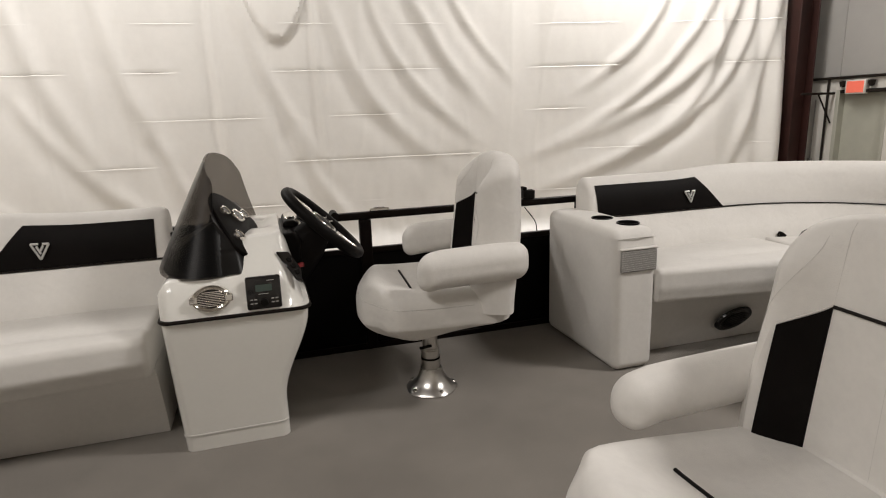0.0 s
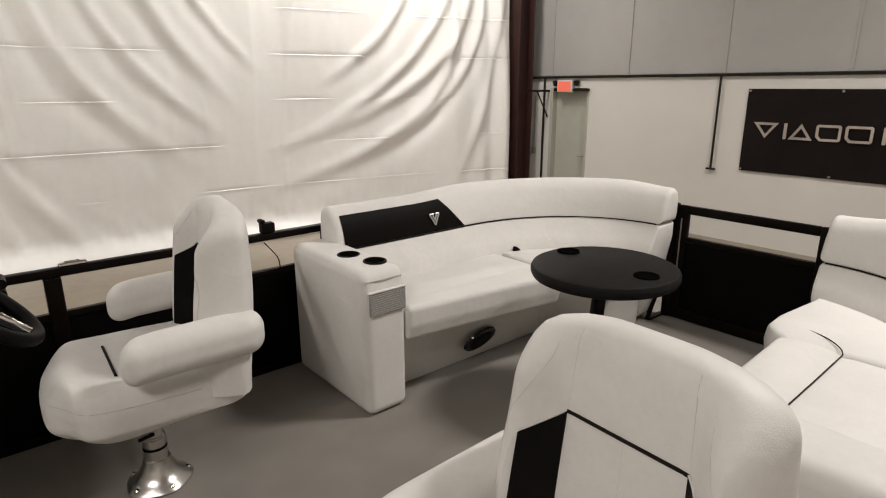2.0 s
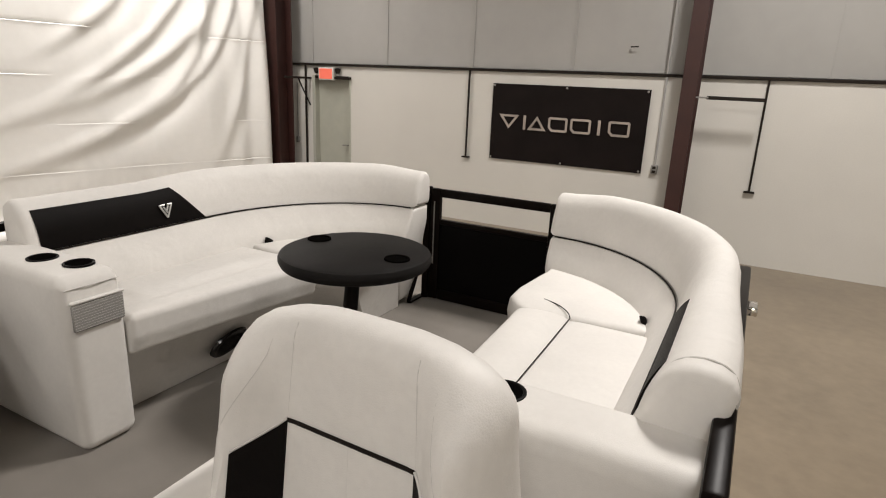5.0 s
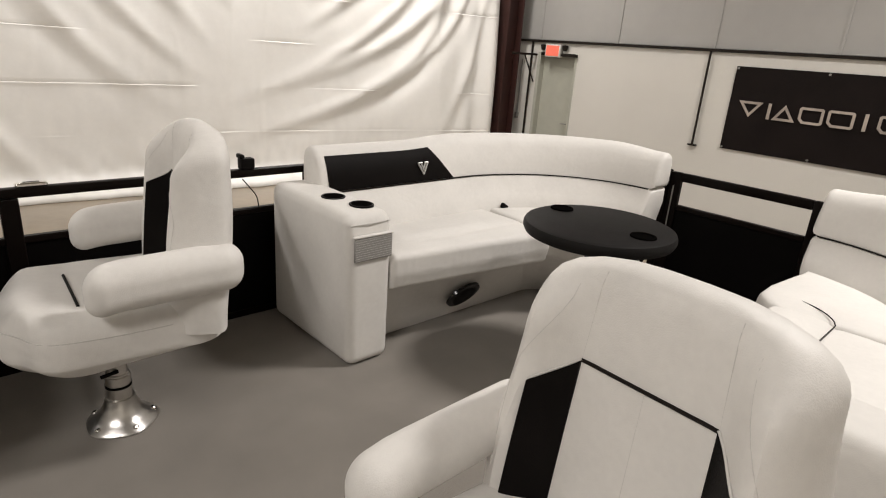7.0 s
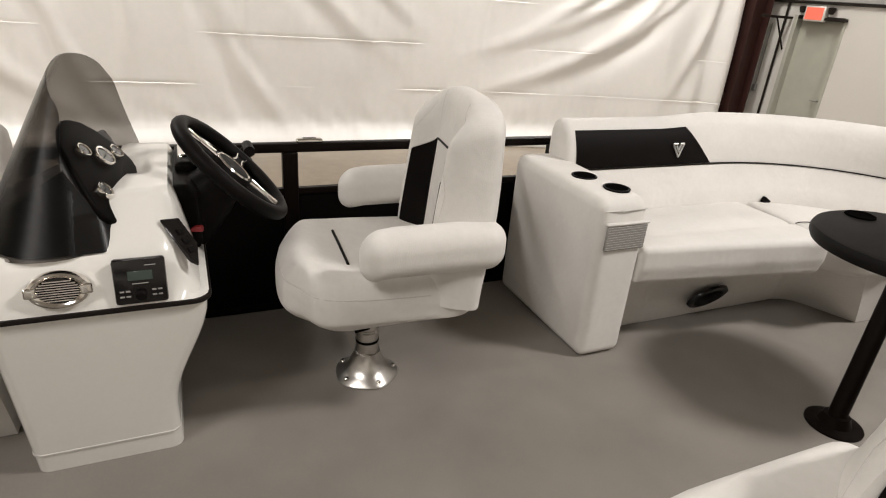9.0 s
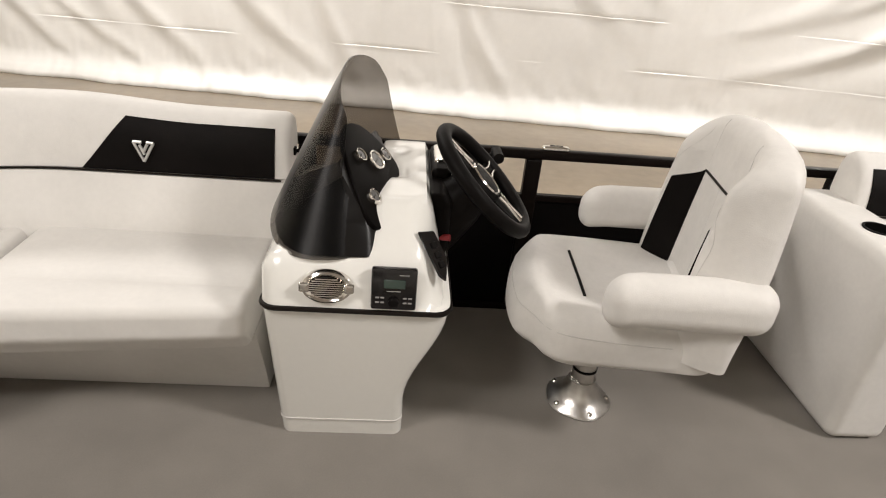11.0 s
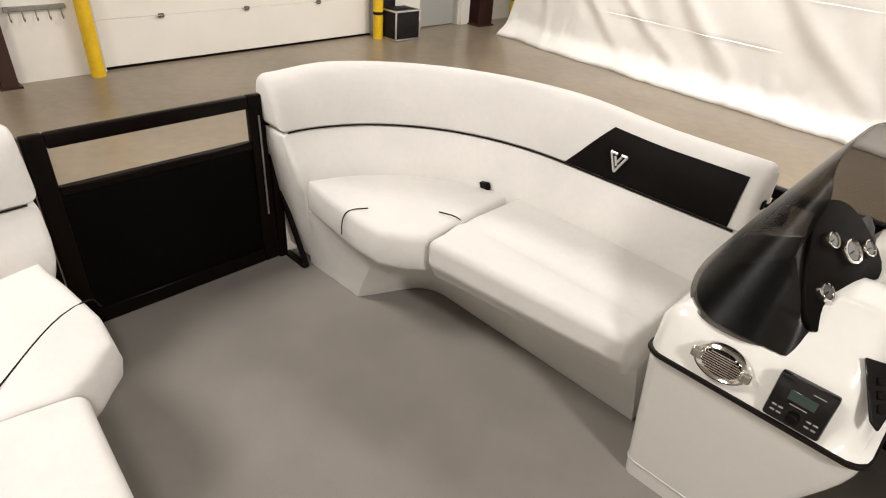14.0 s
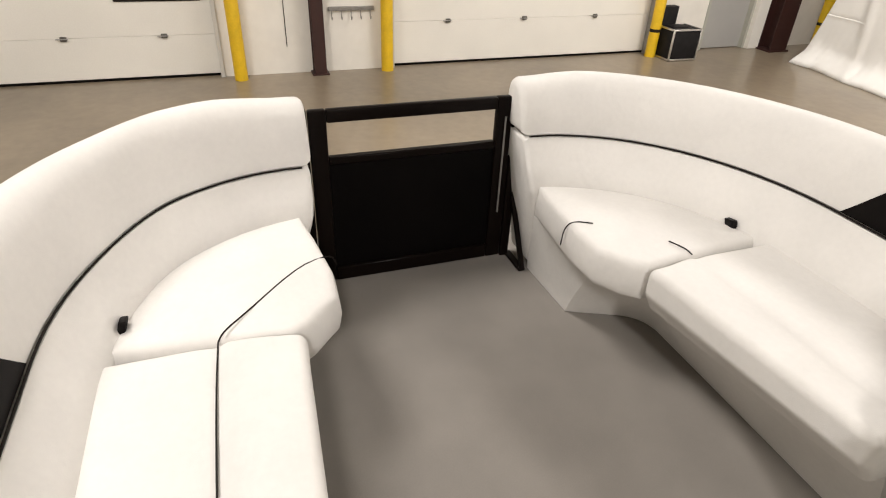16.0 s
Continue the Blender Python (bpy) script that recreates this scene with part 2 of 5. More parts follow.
def sweep(path, normals, profile, tips=0.022):
    """A closed profile of (offset, height) carried along a level path, with softly rounded ends."""
    bm = bmesh.new()
    mo, mz = sum(o for o, _ in profile) / len(profile), sum(z for _, z in profile) / len(profile)
    rows = []
    steps = [(i, 0.0, 0.0) for i in range(len(path))]
    if tips:
        ang = (90, 60, 35, 15)
        head = [(0, -tips * math.sin(radians(a)), tips * (1 - math.cos(radians(a)))) for a in ang]
        tail = [(len(path) - 1, tips * math.sin(radians(a)), tips * (1 - math.cos(radians(a)))) for a in reversed(ang)]
        steps = head + steps + tail
    for i, slide, shrink in steps:
        p, nrm = Vector(path[i]), Vector(normals[i])
        d = Vector((-nrm.y, nrm.x))
        if i == 0 and (Vector(path[1]) - p).dot(d) < 0 or i == len(path) - 1 and (p - Vector(path[-2])).dot(d) < 0:
            d = -d
        ring = []
        for o, z in profile:
            f = Vector((o - mo, z - mz))
            f = f * max(0.0, 1 - shrink / max(f.length, 1e-6))
            q = p + d * slide + nrm * (mo + f.x)
            ring.append(bm.verts.new((q.x, q.y, mz + f.y)))
        rows.append(ring)
    n = len(profile)
    for a, b in zip(rows, rows[1:]):
        for k in range(n):
            bm.faces.new((a[k], a[(k + 1) % n], b[(k + 1) % n], b[k]))
    bm.faces.new(rows[0][::-1])
    bm.faces.new(rows[-1])
    return bm


def smooth_loop(points, rounds=2):
    """Chaikin rounding of an open line of points."""
    for _ in range(rounds):
        nxt = [points[0]]
        for a, b in zip(points, points[1:]):
            nxt += [tuple(0.75 * p + 0.25 * q for p, q in zip(a, b)), tuple(0.25 * p + 0.75 * q for p, q in zip(a, b))]
        points = nxt + [points[-1]]
    return points


def hard(t):
    t = max(0.0, min(1.0, t))
    return t * t * (3 - 2 * t)


# ---- the hall ----
flat("floor", box(WALL_W - 0.3, WALL_E + 0.3, -4.3, 11.3, FLOOR_Z - 0.2, FLOOR_Z), CONCRETE, "worn tan polished concrete floor of the hall", "floor")
flat("ceiling", box(WALL_W - 0.3, WALL_E + 0.3, -4.3, 11.3, CEIL_Z, CEIL_Z + 0.15), CEILING, "pale sheet ceiling of the hall", "ceiling")
flat("wall_south", box(WALL_W, WALL_E, -4.3, -4.0, FLOOR_Z, CEIL_Z), WALL_WHITE, "plain pale hall wall", "wall")
flat("wall_north", box(WALL_W, WALL_E, 11.0, 11.3, FLOOR_Z, CEIL_Z), WALL_WHITE, "plain pale hall wall behind the hanging sheet", "wall")

# stern end wall: white boards below, grey liner sheets above, an opening for the exit door
D0, D1, DTOP = 6.38, 7.18, 1.235
flat("wall_east", box(WALL_E, WALL_E + 0.25, -4.0, D0, FLOOR_Z, 1.39), WALL_WHITE, "white boarded lower wall of the hall", "wall")
flat("wall_east_corner", box(WALL_E, WALL_E + 0.25, D1, 11.0, FLOOR_Z, 1.39), WALL_WHITE, "white boarded wall beside the exit door", "wall")
flat("wall_east_lintel", box(WALL_E, WALL_E + 0.25, D0, D1, DTOP, 1.39), WALL_WHITE, "white board above the exit door", "wall")
flat("trim_cap", box(WALL_E - 0.05, WALL_E + 0.1, -4.0, 11.0, 1.392, 1.425, 0.006), BLACK_METAL, "dark cap strip on the white boards", "trim")
upper = thing("wall_east_upper", "grey steel liner sheets with upright seams", "wall", kind="structure")
for k in range(11):
    y0 = -4.0 + 0.85 + k * 1.48 - 1.48
    y1 = min(11.0, y0 + 1.474)
    y0 = max(-4.0, y0)
    part("liner_sheet", box(WALL_E + 0.06, WALL_E + 0.25, y0, y1, 1.43, CEIL_Z, 0.004, 1), WALL_GREY, upper, smooth=False)
    if y1 < 10.9:
        part("seam_rib", box(WALL_E + 0.045, WALL_E + 0.065, y1 - 0.012, y1 + 0.018, 1.43, CEIL_Z), WALL_GREY, upper, smooth=False)

door = thing("door_1", "closed grey-green steel exit door in a pale frame", "door", kind="structure")
part("door_leaf", box(WALL_E + 0.10, WALL_E + 0.14, D0 + 0.04, D1 - 0.06, FLOOR_Z + 0.01, DTOP - 0.05, 0.004, 1), DOOR_GREY, door)
for name, b in (("door_jamb", (D0, D0 + 0.04, FLOOR_Z, DTOP)), ("door_jamb", (D1 - 0.06, D1, FLOOR_Z, DTOP)), ("door_head", (D0 + 0.04, D1 - 0.06, DTOP - 0.05, DTOP))):
    part(name, box(WALL_E - 0.01, WALL_E + 0.16, *b, 0.004, 1), DOOR_GREY if name == "door_jamb" else BLACK_METAL, door)
part("door_handle", tube([(WALL_E + 0.10, D0 + 0.11, 0.12), (WALL_E + 0.05, D0 + 0.11, 0.12), (WALL_E + 0.045, D0 + 0.21, 0.12)], 0.011), STEEL, door, "steel lever handle")

sign = thing("exit_sign", "lit red exit sign with two emergency lamps above the door", "exit sign", at=(WALL_E - 0.05, 6.83, 1.265))
part("housing", box(-0.035, 0.045, -0.155, 0.155, -0.10, 0.10, 0.012), WALL_WHITE, sign)
part("sign_face", box(-0.041, -0.033, -0.13, 0.13, -0.08, 0.08, 0.003, 1), SIGN, sign, "glowing red face")
for sy in (-0.22, 0.22):
    part("emergency_lamp", lathe([(0.0, -0.05), (0.03, -0.045), (0.045, 0.0), (0.05, 0.035), (0.0, 0.045)], 18, 0, sy, 0.05), BLACK_METAL, sign)
bar = thing("barrier_arm", "dark iron arm reaching out beside the exit door", "bracket")
part("arm", box(WALL_E - 0.62, WALL_E + 0.06, 7.20, 7.24, 1.17, 1.205, 0.005, 1), BLACK_METAL, bar)
part("stay", tube([(WALL_E - 0.02, 7.22, 0.75), (WALL_E - 0.3, 7.22, 1.17)], 0.012), BLACK_METAL, bar)
track = thing("door_closer_track", "black closer rail along the head of the exit door", "rail")
part("track", box(WALL_E - 0.06, WALL_E - 0.02, 6.36, 6.72, 1.185, 1.225, 0.004, 1), BLACK_METAL, track)
conduit = thing("conduit_pole", "thin upright conduit beside the exit door", "pipe")
part("pipe", tube([(WALL_E - 0.03, 7.30, FLOOR_Z), (WALL_E - 0.03, 7.30, 1.39)], 0.018), BLACK_METAL, conduit)
pull = thing("pull_box", "small grey switch box with a cord on the wall", "switch box")
part("cord", tube([(WALL_E - 0.02, 7.5, 0.2), (WALL_E - 0.02, 7.5, 1.1)], 0.008), STEEL, pull)
part("box_body", box(WALL_E - 0.05, WALL_E + 0.0, 7.47, 7.53, 0.1, 0.2, 0.006, 1), STEEL, pull)


def tee_rod(y, foot):
    rod = thing("wall_rod", "black iron rod with a short cross foot hanging on the wall", "rod", "rods on the wall")
    part("shaft", box(WALL_E - 0.05, WALL_E - 0.025, y - 0.012, y + 0.012, foot, 1.392, 0.003, 1), BLACK_METAL, rod)
    part("cross_foot", box(WALL_E - 0.06, WALL_E - 0.015, y - 0.06, y + 0.06, foot - 0.022, foot, 0.003, 1), BLACK_METAL, rod)


tee_rod(4.24, 0.165)
tee_rod(0.416, 0.10)
outlet = thing("outlet_box", "grey socket box fed by a thin conduit", "socket")
part("box_body", box(WALL_E - 0.06, WALL_E, 1.50, 1.58, 0.19, 0.30, 0.008, 2), STEEL, outlet)
for k in (-1, 1):
    part("socket_face", box(WALL_E - 0.064, WALL_E - 0.058, 1.518, 1.562, 0.245 + k * 0.026 - 0.017, 0.245 + k * 0.026 + 0.017, 0.003, 1), BLACK_METAL, outlet)
part("pipe", tube([(WALL_E - 0.03, 1.54, 0.30), (WALL_E - 0.03, 1.54, 3.6)], 0.014), WALL_GREY, outlet)
bracket = thing("wall_bracket", "dark iron bracket bar reaching from the steel column", "bracket")
part("bar", box(7.66, 7.71, 0.42, 1.02, 1.15, 1.19, 0.004, 1), BLACK_METAL, bracket)
part("clip", box(7.655, 7.715, 1.0, 1.22, 1.16, 1.18, 0.004, 1), STEEL, bracket)
hookish = thing("wall_hook", "small dark hook on the grey liner sheet", "hook")
part("hook", tube([(WALL_E + 0.03, 2.02, 1.74), (WALL_E - 0.012, 2.02, 1.74), (WALL_E - 0.016, 1.93, 1.743)], 0.008), BLACK_METAL, hookish)

# banner
ban = thing("banner", "black cloth banner with pale stroke shapes, tied to the wall", "banner")
B0, B1, BZ0, BZ1 = 1.70, 3.86, 0.176, 1.231
bm = bmesh.new()
grid = {}
for i in range(49):
    for j in range(25):
        y, z = B0 + (B1 - B0) * i / 48, BZ0 + (BZ1 - BZ0) * j / 24
        dx = 0.012 * noise.noise((y * 1.8, z * 2.2, 3.0)) + 0.006 * noise.noise((y * 5, z * 5, 9.0))
        grid[i, j] = [bm.verts.new((WALL_E - 0.03 + dx + o, y, z)) for o in (0, 0.004)]
for i in range(48):
    for j in range(24):
        for s in (0, 1):
            bm.faces.new([grid[i + a, j + b][s] for a, b in ((0, 0), (1, 0), (1, 1), (0, 1))])
part("cloth", bm, BANNER, ban)
def stroke_shape(points, width=0.03):
    """A closed flat outline with mitred corners: points are (y, z) on the banner."""
    pts = [Vector(p) for p in points]
    n, mid = len(pts), sum(pts, Vector((0, 0))) / len(pts)
    bm = bmesh.new()
    rings = []
    for x in (WALL_E - 0.056, WALL_E - 0.050):
        inner = []
        for i, p in enumerate(pts):
            d0, d1 = (p - pts[i - 1]).normalized(), (pts[(i + 1) % n] - p).normalized()
            m0, m1 = Vector((-d0.y, d0.x)), Vector((-d1.y, d1.x))
            if m0.dot(mid - p) < 0:
                m0 = -m0
            if m1.dot(mid - p) < 0:
                m1 = -m1
            m = m0 + m1
            inner.append(p + m * (width / max(0.35, m.dot(m0))))
        rings.append(([bm.verts.new((x, *p)) for p in pts], [bm.verts.new((x, *p)) for p in inner]))
    for i in range(n):
        j = (i + 1) % n
        for o, q in rings:
            bm.faces.new((o[i], o[j], q[j], q[i]))
        for k in (0, 1):
            bm.faces.new((rings[0][k][i], rings[0][k][j], rings[1][k][j], rings[1][k][i]))
    return bm


ZA, ZB = 0.62, 0.815
EMBLEMS = [((3.73, ZB), (3.43, ZB), (3.58, ZA)), ((3.30, ZA), (3.03, ZA), (3.165, ZB))]
EMBLEMS += [((y1 - 0.05, ZA), (y1, ZA + 0.05), (y1, ZB - 0.02), (y1 - 0.02, ZB), (y0 + 0.02, ZB), (y0, ZB - 0.02), (y0, ZA + 0.02), (y0 + 0.02, ZA)) for y0, y1 in ((2.73, 3.0), (2.41, 2.69), (1.90, 2.18))]
for outline in EMBLEMS:
    part("emblem", stroke_shape(outline), BRONZE, ban, "pale bronze outline shape")
for yc in (3.345, 2.30):
    part("emblem", box(WALL_E - 0.056, WALL_E - 0.050, yc - 0.019, yc + 0.019, ZA, ZB, 0.002, 1), BRONZE, ban, "pale bronze bar")
for y in (B0 + 0.03, (B0 + B1) / 2, B1 - 0.03):
    for z in (BZ0 + 0.025, BZ1 - 0.025):
        part("grommet", lathe([(0.006, 0), (0.015, 0), (0.015, 0.004), (0.006, 0.004)], 14, 0, 0, 0), STEEL, ban).matrix_world = Matrix.Translation((WALL_E - 0.05, y, z)) @ Euler((0, -math.pi / 2, 0)).to_matrix().to_4x4()


def column(x, y, turn=0.0, depth=0.32, width=0.20, top=CEIL_Z, label="dark red-oxide steel column of the hall"):
    col = thing("steel_column", label, "column", "steel columns", (x, y, 0))
    col.rotation_euler = (0, 0, turn)
    for sx in (-depth / 2, depth / 2):
        part("flange", box(sx - 0.012, sx + 0.012, -width / 2, width / 2, FLOOR_Z, top, 0.003, 1), MAROON, col)
    part("web", box(-depth / 2 + 0.012, depth / 2 - 0.012, -0.008, 0.008, FLOOR_Z, top), MAROON, col)
    part("base_plate", box(-depth / 2 - 0.04, depth / 2 + 0.04, -width / 2 - 0.03, width / 2 + 0.03, FLOOR_Z, FLOOR_Z + 0.02), MAROON, col)
    return col


column(7.68, 7.52, 0.0, 0.34, 0.26)
column(7.82, 1.22, 0.0, 0.36, 0.17)
column(-7.90, 2.10, 0.0, 0.16, 0.15)
column(-7.80, 9.44, 0.0, 0.3, 0.34)

# bow end wall with two overhead doors
wall_w = thing("wall_west", "cream wall between the overhead doors", "wall", kind="structure")
for y0, y1, z0 in ((-4.0, -3.3, FLOOR_Z), (0.95, 3.06, FLOOR_Z), (7.16, 8.12, FLOOR_Z), (9.05, 11.0, FLOOR_Z), (-3.3, 0.95, 2.4), (3.06, 7.16, 2.4), (8.12, 9.05, 1.25)):
    part("wall_piece", box(WALL_W - 0.2, WALL_W + 0.02, y0, y1, z0, CEIL_Z), WALL_CREAM, wall_w, smooth=False)
part("board_joint", box(WALL_W + 0.021, WALL_W + 0.027, 1.72, 1.729, FLOOR_Z + 0.33, 2.2), BLACK_METAL, wall_w)
part("white_jamb", box(WALL_W - 0.02, WALL_W + 0.10, 9.06, 9.28, FLOOR_Z, 1.35, 0.006, 1), DOOR_WHITE, wall_w)


def overhead_door(name, y0, y1, spots, window=None, tall=0.5):
    d = thing(name, "closed white sectional overhead door with small dark hinges", "overhead door", kind="structure")
    z = FLOOR_Z + 0.03
    while z < 2.4:
        z1 = min(2.4, z + tall)
        part("door_section", box(WALL_W - 0.10, WALL_W - 0.05, y0, y1, z, z1 - 0.002, 0.003, 1), DOOR_WHITE, d)
        if z1 < 2.3:
            for yy in spots:
                part("hinge", box(WALL_W - 0.052, WALL_W - 0.026, yy - 0.034, yy + 0.034, z1 - 0.028, z1 + 0.022, 0.008, 2), STEEL_DARK, d)
                part("hinge_pin", tube([(WALL_W - 0.03, yy - 0.075, z1 - 0.003), (WALL_W - 0.03, yy + 0.045, z1 - 0.003)], 0.006, 8), STEEL, d)
        z = z1
    part("bottom_seal", box(WALL_W - 0.11, WALL_W - 0.045, y0, y1, FLOOR_Z, FLOOR_Z + 0.03, 0.006, 1), RUBBER, d)
    if window:
        part("window_frame", box(WALL_W - 0.05, WALL_W - 0.03, window[0], window[1], 0.052, 0.38, 0.01, 1), BLACK_METAL, d)
        part("window_pane", box(WALL_W - 0.03, WALL_W - 0.026, window[0] + 0.03, window[1] - 0.03, 0.075, 0.35), GLOSS, d)
    return d


overhead_door("door_2", -3.3, 0.95, (-2.79, -1.75, -0.70, 0.341), (-0.11, 0.805), 0.466)
overhead_door("door_3", 3.06, 7.16, (3.873, 5.013, 6.157), None, 0.537)
d4 = thing("door_4", "closed pale grey personnel door in the far wall", "door", kind="structure")
part("door_leaf", box(WALL_W - 0.10, WALL_W - 0.05, 8.17, 9.0, FLOOR_Z + 0.01, 1.2, 0.004, 1), WALL_GREY, d4)
for y0, y1 in ((8.12, 8.17), (9.0, 9.05)):
    part("door_jamb", box(WALL_W - 0.12, WALL_W + 0.03, y0, y1, FLOOR_Z, 1.25, 0.004, 1), DOOR_GREY, d4)
part("door_head", box(WALL_W - 0.12, WALL_W + 0.03, 8.17, 9.0, 1.2, 1.25, 0.004, 1), DOOR_GREY, d4)
for j0, j1 in ((3.06, 3.10), (7.09, 7.16), (0.90, 0.95)):
    flat("trim_track", box(WALL_W - 0.03, WALL_W + 0.06, j0, j1, FLOOR_Z, 2.4, 0.004, 1), STEEL if j0 > 7 else WALL_WHITE, "steel guide track of the overhead door", "trim")


def bollard(x, y):
    b = thing("bollard", "yellow painted steel bollard with scuffed paint", "bollard", "yellow bollards", (x, y, FLOOR_Z))
    part("post", lathe([(0.078, 0.0), (0.078, 1.22), (0.07, 1.26), (0.045, 1.29), (0.0, 1.30)], 24), YELLOW, b)
    part("scuff_band", lathe([(0.0785, 0.36), (0.0795, 0.365), (0.0795, 0.40), (0.0785, 0.405)], 24), BLACK_METAL, b, "dark worn band") if y > 5 else None


for bx, y in ((-7.80, 1.13), (-7.86, 2.98), (-7.80, 7.08)):
    bollard(bx, y)
bollard(-7.75, 10.35)

rack = thing("hook_rack", "steel rail with a row of small hooks on the wall", "hook rack")
part("rail", box(WALL_W + 0.02, WALL_W + 0.05, 2.26, 2.84, -0.085, -0.035, 0.006, 1), STEEL, rack)
for k in range(5):
    y = 2.30 + k * 0.122
    part("hook", tube([(WALL_W + 0.045, y, -0.07), (WALL_W + 0.05, y, -0.16), (WALL_W + 0.075, y, -0.18), (WALL_W + 0.10, y, -0.15)], 0.007, 8), STEEL, rack)
ext = thing("fire_extinguisher", "red fire extinguisher hung beside the steel column", "extinguisher", at=(-7.9, 9.82, 0.0))
part("bottle", lathe([(0.0, 0.0), (0.06, 0.005), (0.065, 0.03), (0.065, 0.30), (0.045, 0.36), (0.02, 0.38), (0.02, 0.42), (0.0, 0.42)], 20), RED, ext)

case = thing("equipment_case", "black hard case with metal edges on the concrete floor", "case", at=(-7.66, 7.40, FLOOR_Z))
part("shell", box(-0.2, 0.2, -0.24, 0.24, 0.02, 0.44, 0.012), CASE, case)
for sy in (-0.24, 0.24):
    for sx in (-0.2, 0.2):
        part("edge_strip", box(sx - 0.012, sx + 0.012, sy - 0.012, sy + 0.012, 0.015, 0.445, 0.003, 1), ALU, case)
for z in (0.02, 0.44):
    for sy in (-0.24, 0.24):
        part("edge_strip", box(-0.2, 0.2, sy - 0.012, sy + 0.012, z - 0.012, z + 0.012, 0.003, 1), ALU, case)
    part("edge_strip", box(0.188, 0.212, -0.24, 0.24, z - 0.012, z + 0.012, 0.003, 1), ALU, case)
for sx in (-0.15, 0.15):
    for sy in (-0.19, 0.19):
        part("foot", box(sx - 0.025, sx + 0.025, sy - 0.025, sy + 0.025, 0.0, 0.02), RUBBER, case)
bag = thing("tool_bag", "black soft bag on top of the hard case", "bag", at=(-7.72, 7.40, FLOOR_Z + 0.452 * 0.76))
bag.scale = (0.76, 0.76, 0.8)
part("bag_body", pad(0, 0, 0.065, 0.16, 0.21, 0.065, 0.04, 4, 0.02), CASE, bag)
amp = thing("speaker_box", "black box leaning upright behind the hard case", "speaker", at=(-7.89, 7.33, FLOOR_Z))
amp.scale = (0.9, 0.62, 0.82)
part("cabinet", box(-0.07, 0.07, -0.2, 0.2, 0.0, 0.86, 0.01), CASE, amp)

# hanging plastic sheet: drapes, folds and flat packing creases
XS0, XS1 = -7.05, 7.35


def sheet_line(x):
    keys = ((-7.05, 9.28), (-0.6, 8.62), (3.7, 8.28), (5.6, 7.9), (7.35, 7.42))
    for (a, ya), (b, yb) in zip(keys, keys[1:]):
        if x <= b:
            return ya + (yb - ya) * (x - a) / (b - a)
    return keys[-1][1]


creases = [-0.09 + 0.595 * k for k in range(8)]
zs = [FLOOR_Z + 0.003 + 0.06 * k for k in range(86)]
for c in creases:
    zs += [c - 0.014, c - 0.006, c, c + 0.006, c + 0.014]
zs = sorted({round(z, 4) for z in zs if z < CEIL_Z - 0.3})
NX = 620
# folds: start x, z; end x, z; how late they sweep aside; width
FOLDS_STERN = ((1.6, 3.6, 2.9, 1.1, 1.7, 0.085), (1.2, 3.2, 2.7, 0.72, 2.1, 0.07), (0.7, 3.3, 2.2, 0.4, 2.5, 0.10),
               (0.52, 3.0, 0.62, 0.2, 1.0, 0.055), (6.65, 3.5, 3.8, 0.48, 3.3, 0.085), (6.3, 3.3, 4.1, 0.66, 2.4, 0.075),
               (5.7, 3.3, 4.3, 1.35, 2.2, 0.07), (7.1, 2.6, 6.5, 0.0, 2.0, 0.08), (6.35, 2.5, 3.6, -0.12, 3.3, 0.085),
               (6.9, 3.4, 5.0, 0.2, 3.0, 0.06), (2.1, 3.5, 3.3, 1.5, 1.6, 0.06))
FOLDS_BOW = ((-0.45, 3.3, 0.7, 0.3, 2.0, 0.085), (-0.75, 3.4, -0.68, 0.2, 1.0, 0.06), (-3.2, 3.4, -2.1, 0.2, 1.7, 0.13),
             (-5.3, 3.2, -4.0, 0.0, 1.8, 0.13), (-4.7, 1.8, -2.7, -0.72, 1.5, 0.10), (-3.1, 1.5, -1.3, -0.5, 1.6, 0.11),
             (-6.1, 1.6, -4.5, -0.74, 1.6, 0.08), (-1.5, 0.9, -0.75, -0.8, 1.4, 0.10), (0.2, 1.0, 1.0, -0.6, 1.4, 0.10),
             (-5.3, 1.0, -3.3, -0.76, 1.7, 0.07), (-6.7, 2.4, -6.1, -0.7, 1.5, 0.08), (-2.1, 3.0, -1.4, 0.6, 1.8, 0.12))


def fold(x, z, x0, z0, x1, z1, late, wide):
    s = (z0 - z) / (z0 - z1)
    if not 0.0 < s < 1.12:
        return 0.0
    xc = x0 + (x1 - x0) * s ** late
    slope = (x1 - x0) * late * s ** (late - 1) / (z0 - z1)
    d = (x - xc) / math.sqrt(1 + slope * slope)
    wide = wide * (0.75 + 0.5 * s)
    if abs(d) > 5 * wide:
        return 0.0
    fade = hard(s / 0.12) * (1 - hard((s - 0.72) / 0.4))
    side = -1 if x1 > x0 else 1
    return (-0.52 if x > 3.6 or late == 1.0 else -0.40 if x > 0.3 else -0.34) * wide * fade * (math.exp(-(d / wide) ** 2) - 0.7 * math.exp(-((d - side * 1.7 * wide) / (1.4 * wide)) ** 2))


